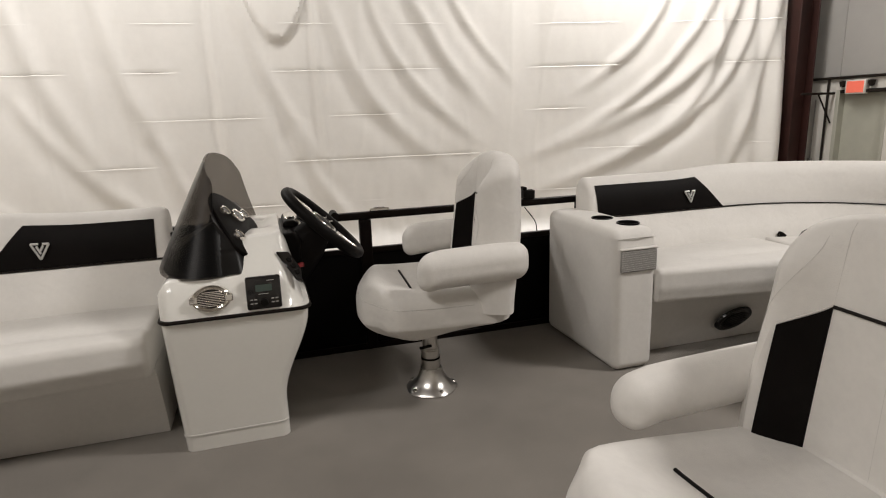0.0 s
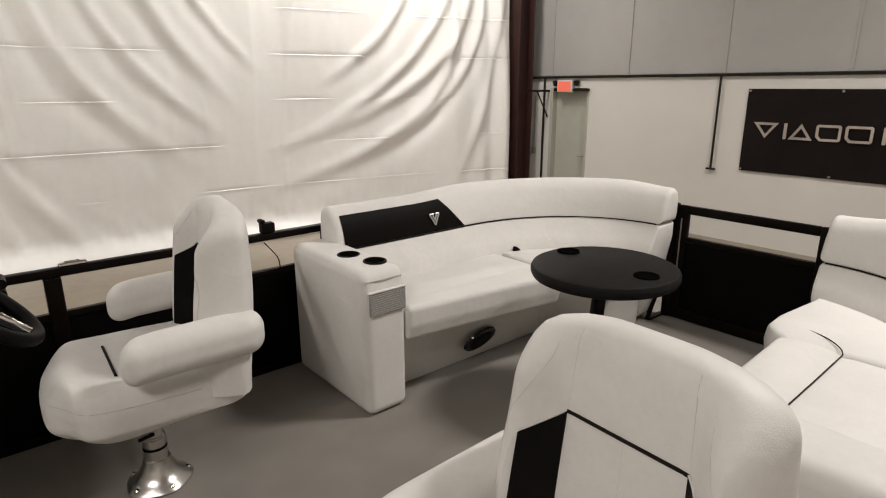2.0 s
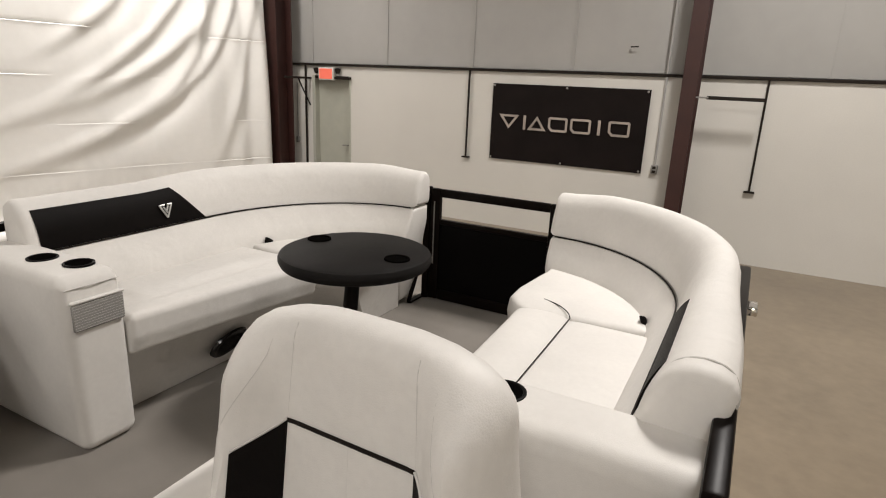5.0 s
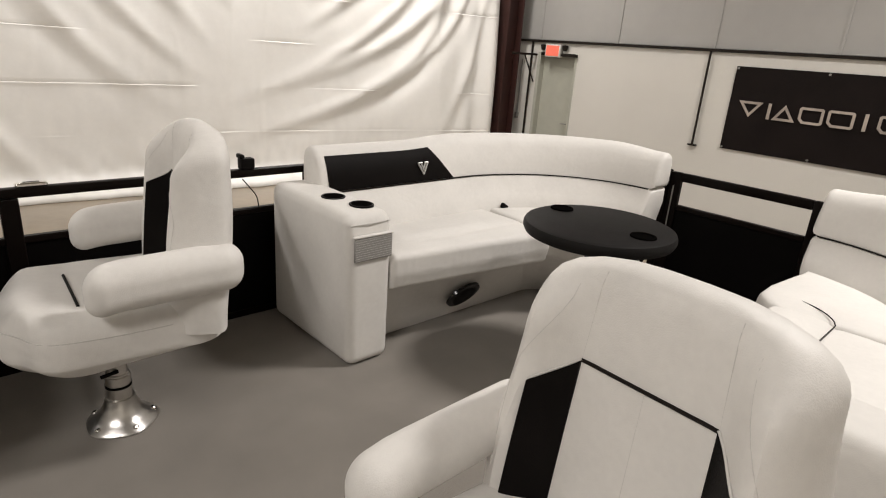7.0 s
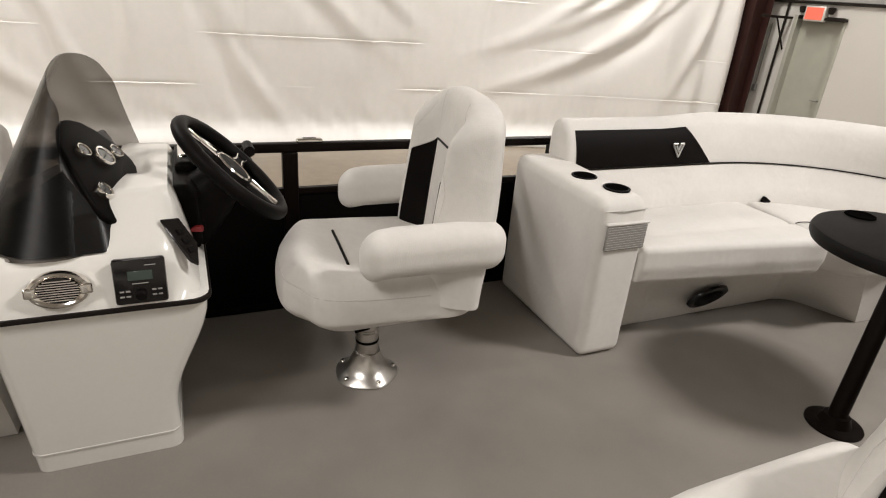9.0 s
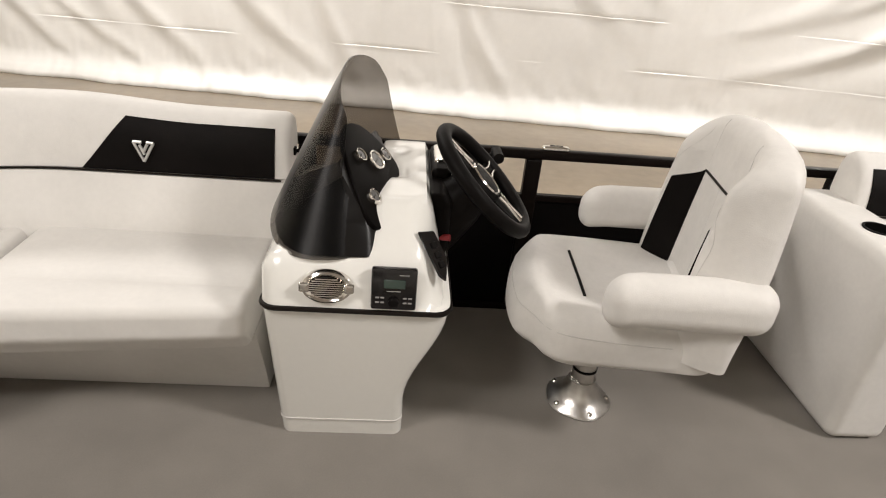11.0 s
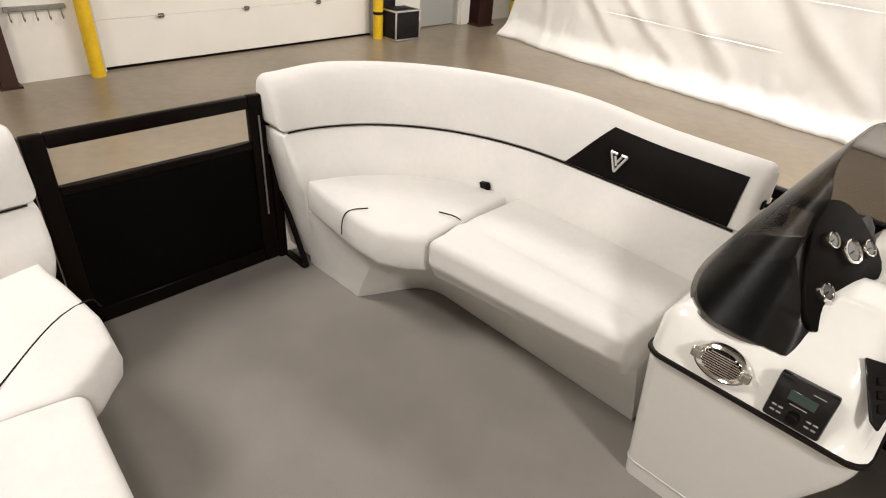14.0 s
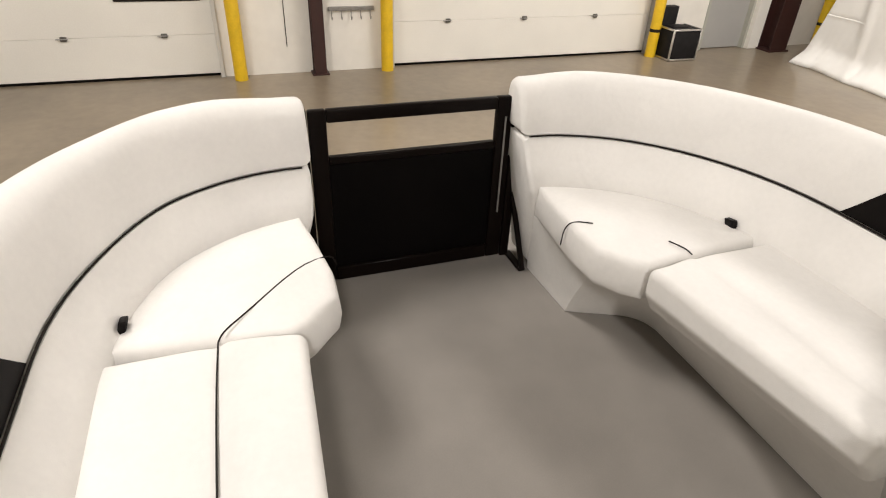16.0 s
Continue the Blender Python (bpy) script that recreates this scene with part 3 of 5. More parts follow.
bm = bmesh.new()
grid = []
for i in range(NX + 1):
    x = XS0 + (XS1 - XS0) * i / NX
    col = []
    for z in zs:
        dy = 0.08 * noise.noise((x * 0.6, z * 0.18, 1.0))
        warp = x + 0.12 * noise.noise((x * 0.9, z * 0.7, 13.0))
        soft = hard((z + 0.9) / 2.2)
        dy += 0.085 * soft * (abs(noise.noise((warp * 1.1, z * 0.10, 21.0))) ** 0.8 - 0.3)
        dy += 0.016 * (0.4 + soft) * noise.noise((warp * 2.8, z * 0.25, 4.0))
        dy += 0.004 * noise.noise((x * 7.0, z * 4.0, 31.0))
        wx = x + 0.03 * noise.noise((x * 2.0, z * 2.0, 41.0))
        for f in FOLDS_STERN if x > 0.3 else FOLDS_BOW:
            dy += fold(wx, z, *f)
        if 0.3 < x < 1.6:
            dy += sum(fold(wx, z, *f) for f in (FOLDS_BOW[0], FOLDS_BOW[8]))
        # slack pocket hanging between two high ties
        u = (x - 0.07) / 0.33
        if abs(u) < 1.4:
            dy -= 0.07 * hard((z - 2.02 - 0.42 * u * u) / 0.10) * (1 - hard((z - 2.5) / 0.9)) * (1 - hard((abs(u) - 1.0) / 0.4))
        # gathered end at the column
        dy += 0.05 * hard((x - 6.5) / 0.8) * math.sin((x - 6.5) * 15 + z * 0.5 + 2 * noise.noise((z * 0.4, 1.0, 2.0)))
        # loose hem on the floor
        low = hard((0.2 - (z - FLOOR_Z)) / 0.2)
        dy += low * (0.05 * noise.noise((x * 1.6, 0.0, 5.0)) - 0.04) - 0.17 * hard((0.34 - (z - FLOOR_Z)) / 0.34) ** 1.6
        crumple = hard((0.75 - (z - FLOOR_Z)) / 0.6)
        dy += crumple * (0.022 * noise.noise((x * 4.5 + z * 2.5, z * 3.0, 61.0)) + 0.011 * noise.noise((x * 11.0, z * 8.0 - x * 3.0, 71.0)))
        # packing creases, broken along their length
        for k, c in enumerate(creases):
            if abs(z - c) < 0.02:
                on = hard((noise.noise((x * 0.8, k * 3.7, 8.0)) + 0.08) * 4)
                dy += on * (-0.0048 if z < c - 0.001 else 0.0048 if z > c + 0.001 else 0.0) * (1 if abs(z - c) < 0.01 else 0.4)
        pull = 0.30 * min(z - FLOOR_Z, 2.6) * max(0.0, 1 - (x - XS0) / 1.6)
        col.append(bm.verts.new((x + pull, sheet_line(x + pull) + dy, z)))
    grid.append(col)
for i in range(NX):
    for j in range(len(zs) - 1):
        bm.faces.new((grid[i][j], grid[i + 1][j], grid[i + 1][j + 1], grid[i][j + 1]))
sheet = tagged(part("plastic_curtain", bm, SHEET), "draped white plastic sheet with folds and packing creases, hanging to the floor", "curtain", kind="structure")
sol = sheet.modifiers.new("thickness", "SOLIDIFY")
sol.thickness = 0.004

# ---- the boat: deck, tubes, fence ----
CY = 1.585           # middle line of the deck
RY = 2.81            # starboard rail
PY = 0.358           # port rail
flat("deck", box(-2.45, 3.25, PY - 0.012, RY + 0.06, -0.05, 0.0), CARPET, "grey woven carpet on the boat deck", "deck")
for sy in (PY - 0.027, RY + 0.061):
    flat("trim_deck_edge", box(-2.45, 3.25, sy, sy + 0.014, -0.09, 0.004, 0.003, 1), RAIL, "black metal edge of the deck", "trim")
hull = thing("pontoon_hull", "pair of aluminium pontoon tubes carrying the deck", "pontoon boat hull", kind="structure")
for ty in (CY - 0.85, CY + 0.85):
    nose = [(0.02, 0), (0.12, 0.1), (0.22, 0.3), (0.29, 0.6), (0.31, 0.8), (0.31, 5.4), (0.28, 5.5), (0.0, 5.52)]
    tb = part("pontoon_tube", lathe(nose, 32), ALU, hull)
    tb.matrix_basis = Matrix.Translation((-2.5, ty, FLOOR_Z + 0.31)) @ Euler((0, math.pi / 2, 0)).to_matrix().to_4x4()
    part("riser", box(-2.2, 3.0, ty - 0.05, ty + 0.05, -0.23, -0.11), ALU, hull)
for k in range(9):
    x = -2.2 + k * 0.65
    part("cross_beam", box(x - 0.03, x + 0.03, PY, RY, -0.11, -0.052), ALU, hull)


def fence(name, y, x0, x1, posts, inward):
    f = thing(name, "black tube fence with a glossy black sheet below an open slot", "fence", kind="structure")
    part("top_rail", box(x0, x1, y - 0.02, y + 0.02, 0.622, 0.655, 0.008, 2), RAIL, f)
    part("mid_rail", box(x0, x1, y - 0.014, y + 0.014, 0.465, 0.49, 0.004, 1), RAIL, f)
    part("bottom_rail", box(x0, x1, y - 0.016, y + 0.016, 0.0, 0.03, 0.004, 1), RAIL, f)
    part("fence_sheet", box(x0, x1, y + inward * 0.004 - 0.002, y + inward * 0.004 + 0.002, 0.03, 0.465), PANEL, f)
    for x in posts:
        part("post", box(x - 0.027, x + 0.027, y - 0.017, y + 0.017, 0.0, 0.622, 0.004, 1), RAIL, f)
    return f


fence("fence_starboard", RY, -1.95, 2.80, (-1.9, -0.62, 0.15, 1.25, 2.75), -1)
fence("fence_port_stern", PY + 0.018, 0.96, 2.32, (0.99, 2.29), 1)
fence("fence_port_bow", PY + 0.018, -1.95, -0.64, (-1.9, -0.67), 1)


def gate(name, x, y0, y1, top, slot, inner, label):
    g = thing(name, label, "gate", "boat gates")
    w = 0.06
    part("gate_frame", box(x - 0.015, x + 0.015, y0 + w, y1 - w, top - 0.045, top, 0.006, 2), RAIL, g)
    part("gate_frame", box(x - 0.015, x + 0.015, y0 + w, y1 - w, slot[0] - 0.028, slot[0], 0.004, 1), RAIL, g)
    part("gate_frame", box(x - 0.015, x + 0.015, y0 + w, y1 - w, 0.006, 0.065, 0.004, 1), RAIL, g)
    for yy in (y0, y1 - w):
        part("gate_stile", box(x - 0.016, x + 0.016, yy, yy + w, 0.006, top, 0.006, 2), RAIL, g)
    part("gate_sheet", box(x - 0.003, x + 0.003, y0 + w, y1 - w, 0.065, slot[0] - 0.028), PANEL, g)
    for yy in (y0 - 0.042, y1 + 0.004):
        part("gate_post", box(x - 0.02, x + 0.02, yy, yy + 0.038, 0.0, top + 0.006, 0.006, 2), RAIL, g)
        part("bolt", lathe([(0.0, 0.0), (0.007, 0.0), (0.006, 0.004), (0.0, 0.005)], 10), STEEL, g).matrix_basis = Matrix.Translation((x + inner * 0.021, yy + 0.019, top - 0.02)) @ Euler((0, inner * math.pi / 2, 0)).to_matrix().to_4x4()
    yy = y1 - w / 2
    part("latch_rod", tube([(x + inner * 0.024, yy, 0.22), (x + inner * 0.024, yy, top - 0.07)], 0.004, 8), STEEL, g, "thin steel latch rod")
    foot_x = x + inner * 0.15
    part("brace", tube([(x + inner * 0.02, y1 + 0.03, 0.30), (foot_x, y1 + 0.045, 0.012)], 0.012, 4), RAIL, g)
    part("brace_foot", box(min(x, foot_x), max(x, foot_x), y1 + 0.03, y1 + 0.06, 0.0, 0.012, 0.003, 1), RAIL, g)
    part("foot_bolt", lathe([(0.0, 0.0), (0.009, 0.0), (0.008, 0.005), (0.0, 0.006)], 10, foot_x - inner * 0.012, y1 + 0.045, 0.012), STEEL, g)


gate("bow_gate", -2.13, 1.225, 1.965, 0.685, (0.517, 0.64), 1, "closed black bow gate with a framed slot above a black sheet")
gate("stern_gate", 2.95, 1.215, 1.965, 0.65, (0.478, 0.605), -1, "closed black stern gate with a framed slot above a black sheet")


# ---- lounges ----
def lounge_map(side, end):
    """From the lounge's own plan (a: towards the boat's end, b: as on starboard) to the deck."""
    def fn(a, b):
        if side == "starboard":
            y = b + (0.018 * hard((2.12 - b) / 0.15) if end == "bow" else 0.0)
        elif end == "bow":
            y = 3.13 - b + 0.04 * hard((b - 2.3) / 0.25) + 0.02 * hard((2.02 - b) / 0.08)
        else:
            y = 3.14 - b
        return (-a if end == "bow" else 0.72 + a), y
    return fn


def arc_path(a0, off=0.0, end_b=1.965, n=22):
    """Piping line: straight along the fence, then a quarter ellipse round to the gate. Points and outward normals."""
    pts, nrm = [], []
    for k in range(8):
        pts.append((a0 + (1.25 - a0) * k / 8, 2.595))
        nrm.append((0.0, 1.0))
    A, B = 0.753, 2.595 - end_b
    for k in range(n + 1):
        t = math.pi / 2 * (1 - k / n)
        pts.append((1.25 + A * math.cos(t), end_b + B * math.sin(t)))
        v = Vector((math.cos(t) / A, math.sin(t) / B)).normalized()
        nrm.append((v.x, v.y))
    if off:
        pts = [(p[0] + off * q[0], p[1] + off * q[1]) for p, q in zip(pts, nrm)]
    return pts, nrm


def plan(bm, fn):
    for v in bm.verts:
        v.co.x, v.co.y = fn(v.co.x, v.co.y)
    return bm


def cushion(poly, z0, z1, crown, r=0.035, lean=None):
    """An upholstered block over a free outline: rounded edges, crowned top, soft waist."""
    n = len(poly)
    cx, cy = sum(p[0] for p in poly) / n, sum(p[1] for p in poly) / n
    outline = []
    for i in range(n):
        a, b = Vector(poly[i - 1]), Vector(poly[(i + 1) % n])
        a, b = Vector(poly[i - 2]), Vector(poly[(i + 2) % n])
        d = (b - a).normalized()
        outline.append((Vector(poly[i]), Vector((d.y, -d.x))))
    if sum((poly[i][0] * poly[(i + 1) % n][1] - poly[(i + 1) % n][0] * poly[i][1]) for i in range(n)) < 0:
        outline = [(p, -q) for p, q in outline]
    bm = bmesh.new()
    rows = []
    levels = []
    for k in range(5):
        t = radians(90 * k / 4)
        levels.append((r * (1 - math.sin(t)), z0 + r * (1 - math.cos(t))))
    levels.append((-0.006, (z0 + z1) / 2))
    for k in range(5):
        t = radians(90 * k / 4)
        levels.append((r * (1 - math.cos(t)), z1 - r * (1 - math.sin(t))))
    levels = [(0.06, z0)] + levels
    for inset, z in levels:
        rows.append([bm.verts.new((*(p - q * inset), z)) for p, q in outline])
    centre = Vector((cx, cy))
    for f in (0.93, 0.84, 0.72, 0.58, 0.42, 0.22):
        lift = crown * (1 - f ** 3)
        rows.append([bm.verts.new((*(centre + (p - q * r - centre) * f), z1 + lift)) for p, q in outline])
    for a, b in zip(rows, rows[1:]):
        for i in range(n):
            bm.faces.new((a[i], a[(i + 1) % n], b[(i + 1) % n], b[i]))
    bm.faces.new(rows[0][::-1])
    tip = bm.verts.new((cx, cy, z1 + crown))
    for i in range(n):
        bm.faces.new((rows[-1][i], rows[-1][(i + 1) % n], tip))
    if lean:
        for v in bm.verts:
            v.co = Vector(lean(*v.co))
    return bm


def fine(points, step=0.05):
    """A closed outline cut into short even pieces."""
    res = []
    for i, p in enumerate(points):
        a, b = Vector(p), Vector(points[(i + 1) % len(points)])
        k = max(1, int((b - a).length / step))
        res += [tuple(a + (b - a) * j / k) for j in range(k)]
    return res


def face_profile(z):
    """Offset from the piping line of the upper bolster's seat side."""
    t = max(0.0, min(1.0, (z - 0.575) / 0.15))
    return 0.002 + 0.05 * t ** 0.8 - 0.012 * math.sin(math.pi * t)


def lounge(side, end, a0, seat0, piped, label, panel=None, skew=0.02):
    fn = lounge_map(side, end)
    lo = thing("lounge_seat", label, "lounge seat", "curved lounge seats")
    low_by = 0.028 if side == "port" else 0.0

    def back_plan(bm):
        for v in bm.verts:
            if v.co.z > 0.36:
                v.co.z -= low_by * hard((v.co.z - 0.36) / 0.2) * (1 - 0.35 * hard((v.co.z - 0.58) / 0.17))
                if (side, end) == ("port", "stern"):
                    v.co.y += 0.028 * hard((v.co.y - 2.66) / 0.09) * hard((v.co.z - 0.60) / 0.07) * hard((1.25 - v.co.x) / 0.6)
                v.co.z += 0.020 * hard((v.co.z - 0.60) / 0.14) * hard((v.co.x - 0.9) / 0.4) * hard((v.co.y - 1.98) / 0.25)
        return plan(bm, fn)
    path, nrm = arc_path(a0)
    # backrest: lower pad, upper bolster, piping between them
    low_prof = [(-0.085, 0.36), (-0.084, 0.41), (-0.052, 0.48), (-0.012, 0.55), (-0.006, 0.567), (0.02, 0.572), (0.145, 0.572), (0.15, 0.5), (0.15, 0.03), (0.0, 0.03), (-0.06, 0.2)]
    low = sweep(path, nrm, low_prof, 0.02)
    for v in low.verts:
        if v.co.y < 2.12:
            v.co.y += 0.08 * hard((2.12 - v.co.y) / 0.12) * (1 - hard(v.co.z / 0.5))
    part("lower_backrest", back_plan(low), VINYL, lo)
    up_prof = [(face_profile(z), z) for z in (0.576, 0.60, 0.625, 0.65, 0.675, 0.70, 0.718)]
    up_prof += [(0.066, 0.738), (0.084, 0.751), (0.104, 0.756), (0.128, 0.752), (0.148, 0.738), (0.160, 0.71), (0.164, 0.65), (0.160, 0.60), (0.15, 0.576)]
    part("upper_backrest", back_plan(sweep(path, nrm, up_prof, 0.028)), VINYL, lo)
    if (side, end) == ("port", "stern"):
        cap_line = [(a0 + 0.030, 2.595 + u, z) for u, z in ((0.006, 0.60), (0.028, 0.66), (0.052, 0.715), (0.072, 0.742), (0.104, 0.7575), (0.138, 0.748), (0.158, 0.715), (0.164, 0.66))]
        part("seam", back_plan(tube(smooth_loop([(x, y, z + 0.002) for x, y, z in cap_line]), 0.0022, 5)), SEAM, lo, "stitched seam")
    pip = [(p[0] - 0.004 * q[0], p[1] - 0.004 * q[1], 0.573) for p, q in zip(path, nrm)]
    part("piping", back_plan(tube(pip, 0.0031, 8)), PIPING, lo, "thin black piping")
    # black inset at the straight end, slanted at its far edge
    if panel:
        p0, p1, p2 = panel
        bm = bmesh.new()
        rows = []
        for j in range(9):
            z = 0.5755 + 0.1435 * j / 8
            aa = p2 + (p1 - p2) * j / 8
            rows.append([[bm.verts.new((p0 + (aa - p0) * i / 24, 2.595 + face_profile(z) - 0.004 * math.sin(math.pi * min(1, max(0, j / 8))) ** 0.5 - 0.001 + o, z)) for o in (0, 0.006)] for i in range(25)])
        for s in (0, 1):
            for j in range(8):
                for i in range(24):
                    bm.faces.new((rows[j][i][s], rows[j][i + 1][s], rows[j + 1][i + 1][s], rows[j + 1][i][s]))
        for i in range(24):
            bm.faces.new((rows[0][i][0], rows[0][i][1], rows[0][i + 1][1], rows[0][i + 1][0]))
            bm.faces.new((rows[8][i][0], rows[8][i][1], rows[8][i + 1][1], rows[8][i + 1][0]))
        for j in range(8):
            for i in (0, 24):
                bm.faces.new((rows[j][i][0], rows[j][i][1], rows[j + 1][i][1], rows[j + 1][i][0]))
        inset = part("accent_panel", back_plan(bm), BLACK_VINYL, lo, "black vinyl inset")
        if (side, end) == ("port", "stern"):
            panel = None
    if panel:
        # badge of two nested silver chevrons
        bx = p1 - 0.055
        bm = bmesh.new()
        mirror = (1 if end == "bow" else -1) * (1 if side == "starboard" else -1)
        strokes = (((-0.029, 0.655), (0.0, 0.603)), ((-0.029, 0.655), (-0.005, 0.655)), ((0.029, 0.655), (0.0, 0.603)), ((0.029, 0.655), (0.009, 0.655)), ((-0.011, 0.648), (0.002, 0.622)), ((0.011, 0.650), (0.001, 0.632)))
        for (u0, z0), (u1, z1) in strokes:
            pts = [(bx - u0 * mirror, 2.595 + face_profile(z0) - 0.011, z0 + 0.006), (bx - u1 * mirror, 2.595 + face_profile(z1) - 0.011, z1 + 0.006)]
            bm = tube(pts, 0.0042, 6, bm=bm)
        part("badge", back_plan(bm), SILVER, inset, "silver chevron badge")
    # seat: straight bench cushion and curved corner cushion
    s0 = seat0
    half = (1.372 - s0) / 2
    tuck = 0.035 if end == "bow" else 0.012

    def bench_shape(px, py, pz):
        u = (px - s0) / (1.372 - s0)
        roll = math.exp(-((py - 2.245) / 0.02) ** 2)
        front = hard((2.24 - py) / 0.12)
        if pz > 0.38:
            pz += (0.020 if piped else 0.008) * math.sin(math.pi * max(0.0, min(1.0, (2.245 - py) / 0.20))) ** 0.8
        return (px - 0.03 * front * hard((u - 0.8) / 0.2), py + front * (skew * (1 - u) - 0.02 * u + tuck * hard((0.35 - pz) / 0.07)), pz - (0.006 * roll if pz > 0.38 else 0) + (0.004 * front if pz > 0.38 else 0))

    part("bench_cushion", plan(pad(s0 + half, 2.296, 0.343, half, 0.236, 0.072, 0.024, 16, 0.006, bench_shape), fn), VINYL, lo)
    arc = [(1.25 + 0.68 * math.cos(t), 1.92 + 0.612 * math.sin(t)) for t in [radians(6 + 69 * k / 12) for k in range(13)]]
    corner = [(1.40, 2.508), (1.385, 2.30), (1.368, 2.12), (1.362, 2.07), (1.405, 2.012), (1.485, 1.957), (1.60, 1.95), (1.80, 1.968)] + arc
    part("corner_cushion", plan(cushion(fine(corner, 0.04), 0.278, 0.416, 0.012, 0.027), fn), VINYL, lo)
    tops = []
    tops.append([(1.655, 1.938, 0.33), (1.66, 1.944, 0.385), (1.655, 1.966, 0.416), (1.61, 2.02, 0.425)] if not piped else
                ([(1.70, 1.925, 0.36), (1.69, 1.945, 0.408), (1.60, 2.04, 0.426)] if end == "bow" else [(1.485, 2.10, 0.424)]) + [(1.45, 2.17, 0.427), (1.395, 2.225, 0.425), (1.366, 2.238, 0.418)])
    tops.append([(1.372, 2.23, 0.418), (1.40, 2.228, 0.423), (1.445, 2.20, 0.427)] if not piped else
                [(1.366, 2.238, 0.416), (1.2, 2.245, 0.4235), (0.9, 2.25, 0.424), (s0 + 0.03, 2.25, 0.418)])
    for line in tops:
        part("piping", plan(tube(smooth_loop(line), 0.0022, 6), fn), PIPING, lo, "thin black piping")
    # base: leaning plinth with a swept-in corner
    foot = [(s0, 2.31), (1.50, 2.31), (1.56, 2.295), (1.605, 2.25), (1.64, 2.17), (1.695, 2.04), (2.0, 2.03), (2.0, 2.4), (1.7, 2.62), (s0, 2.62)]
    brow = [(s0, 2.15 + skew), (1.30, 2.155), (1.37, 2.13), (1.43, 2.08), (1.47, 2.04), (1.53, 1.985), (1.93, 1.985), (1.95, 2.4), (1.7, 2.60), (s0, 2.60)]
    # the corner nearest the gate stays sharp, the sweep towards the bench is rounded
    foot = foot[:1] + smooth_loop(foot[1:6], 3) + foot[6:]
    brow = brow[:1] + smooth_loop(brow[1:6], 3) + brow[6:]
    bm = bmesh.new()
    rows = []
    for k in range(6):
        t = k / 5
        rows.append([bm.verts.new((p[0] + (q[0] - p[0]) * t ** 1.15, p[1] + (q[1] - p[1]) * t ** 1.15, 0.002 + 0.285 * t)) for p, q in zip(foot, brow)])
    for a, b in zip(rows, rows[1:]):
        for i in range(len(foot)):
            bm.faces.new((a[i], a[(i + 1) % len(foot)], b[(i + 1) % len(foot)], b[i]))
    bm.faces.new(rows[0][::-1])
    bm.faces.new(rows[-1])
    part("plinth", plan(bm, fn), VINYL, lo)
    # pull tab where back and seat cushions meet
    bm = box(1.468, 1.506, 2.474, 2.498, 0.40, 0.444, 0.004, 1)
    for v in bm.verts:
        v.co.y -= 0.35 * (v.co.z - 0.40)
        v.co.z -= (0.15 if end == "bow" else 0.5) * max(0.0, v.co.z - 0.405) * hard((v.co.x - 1.468) / 0.038)
    part("pull_tab", plan(bm, fn), RUBBER, lo, "black webbing pull tab")
    return lo, fn


lounge("starboard", "bow", 0.665, 0.672, False, "white vinyl curved lounge seat with black panel, beside the helm", (0.685, 1.118, 1.25), 0.06)
lounge("port", "bow", 0.665, 0.672, True, "white vinyl curved lounge seat, black piped, by the bow gate", (0.685, 1.118, 1.25))
lounge("starboard", "stern", 0.492, 0.518, False, "white vinyl curved lounge seat with black panel, by the arm box", (0.505, 1.075, 1.22), 0.10)
lounge("port", "stern", 0.50, 0.535, True, "white vinyl curved lounge seat, black piped, by the stern gate", (0.56, 0.98, 1.12))


def end_hooks(x, y, z):
    h = thing("rail_hook", "small black twin hook on the end of the lounge back", "hook", "hooks on the lounge back", (x, y, z))
    for s in (-1, 1):
        part("prong", tube([(0, 0, 0), (0.012, 0.002, 0.004 * s), (0.02, 0.014 * s, 0.012 * s), (0.018, 0.02 * s, 0.018 * s)], 0.0038, 8), RUBBER, h)
    part("hook_plate", box(-0.004, 0.004, -0.012, 0.012, -0.012, 0.012, 0.002, 1), RUBBER, h)


end_hooks(-0.642, 2.50, 0.455)
end_hooks(-0.634, 2.67, 0.645)

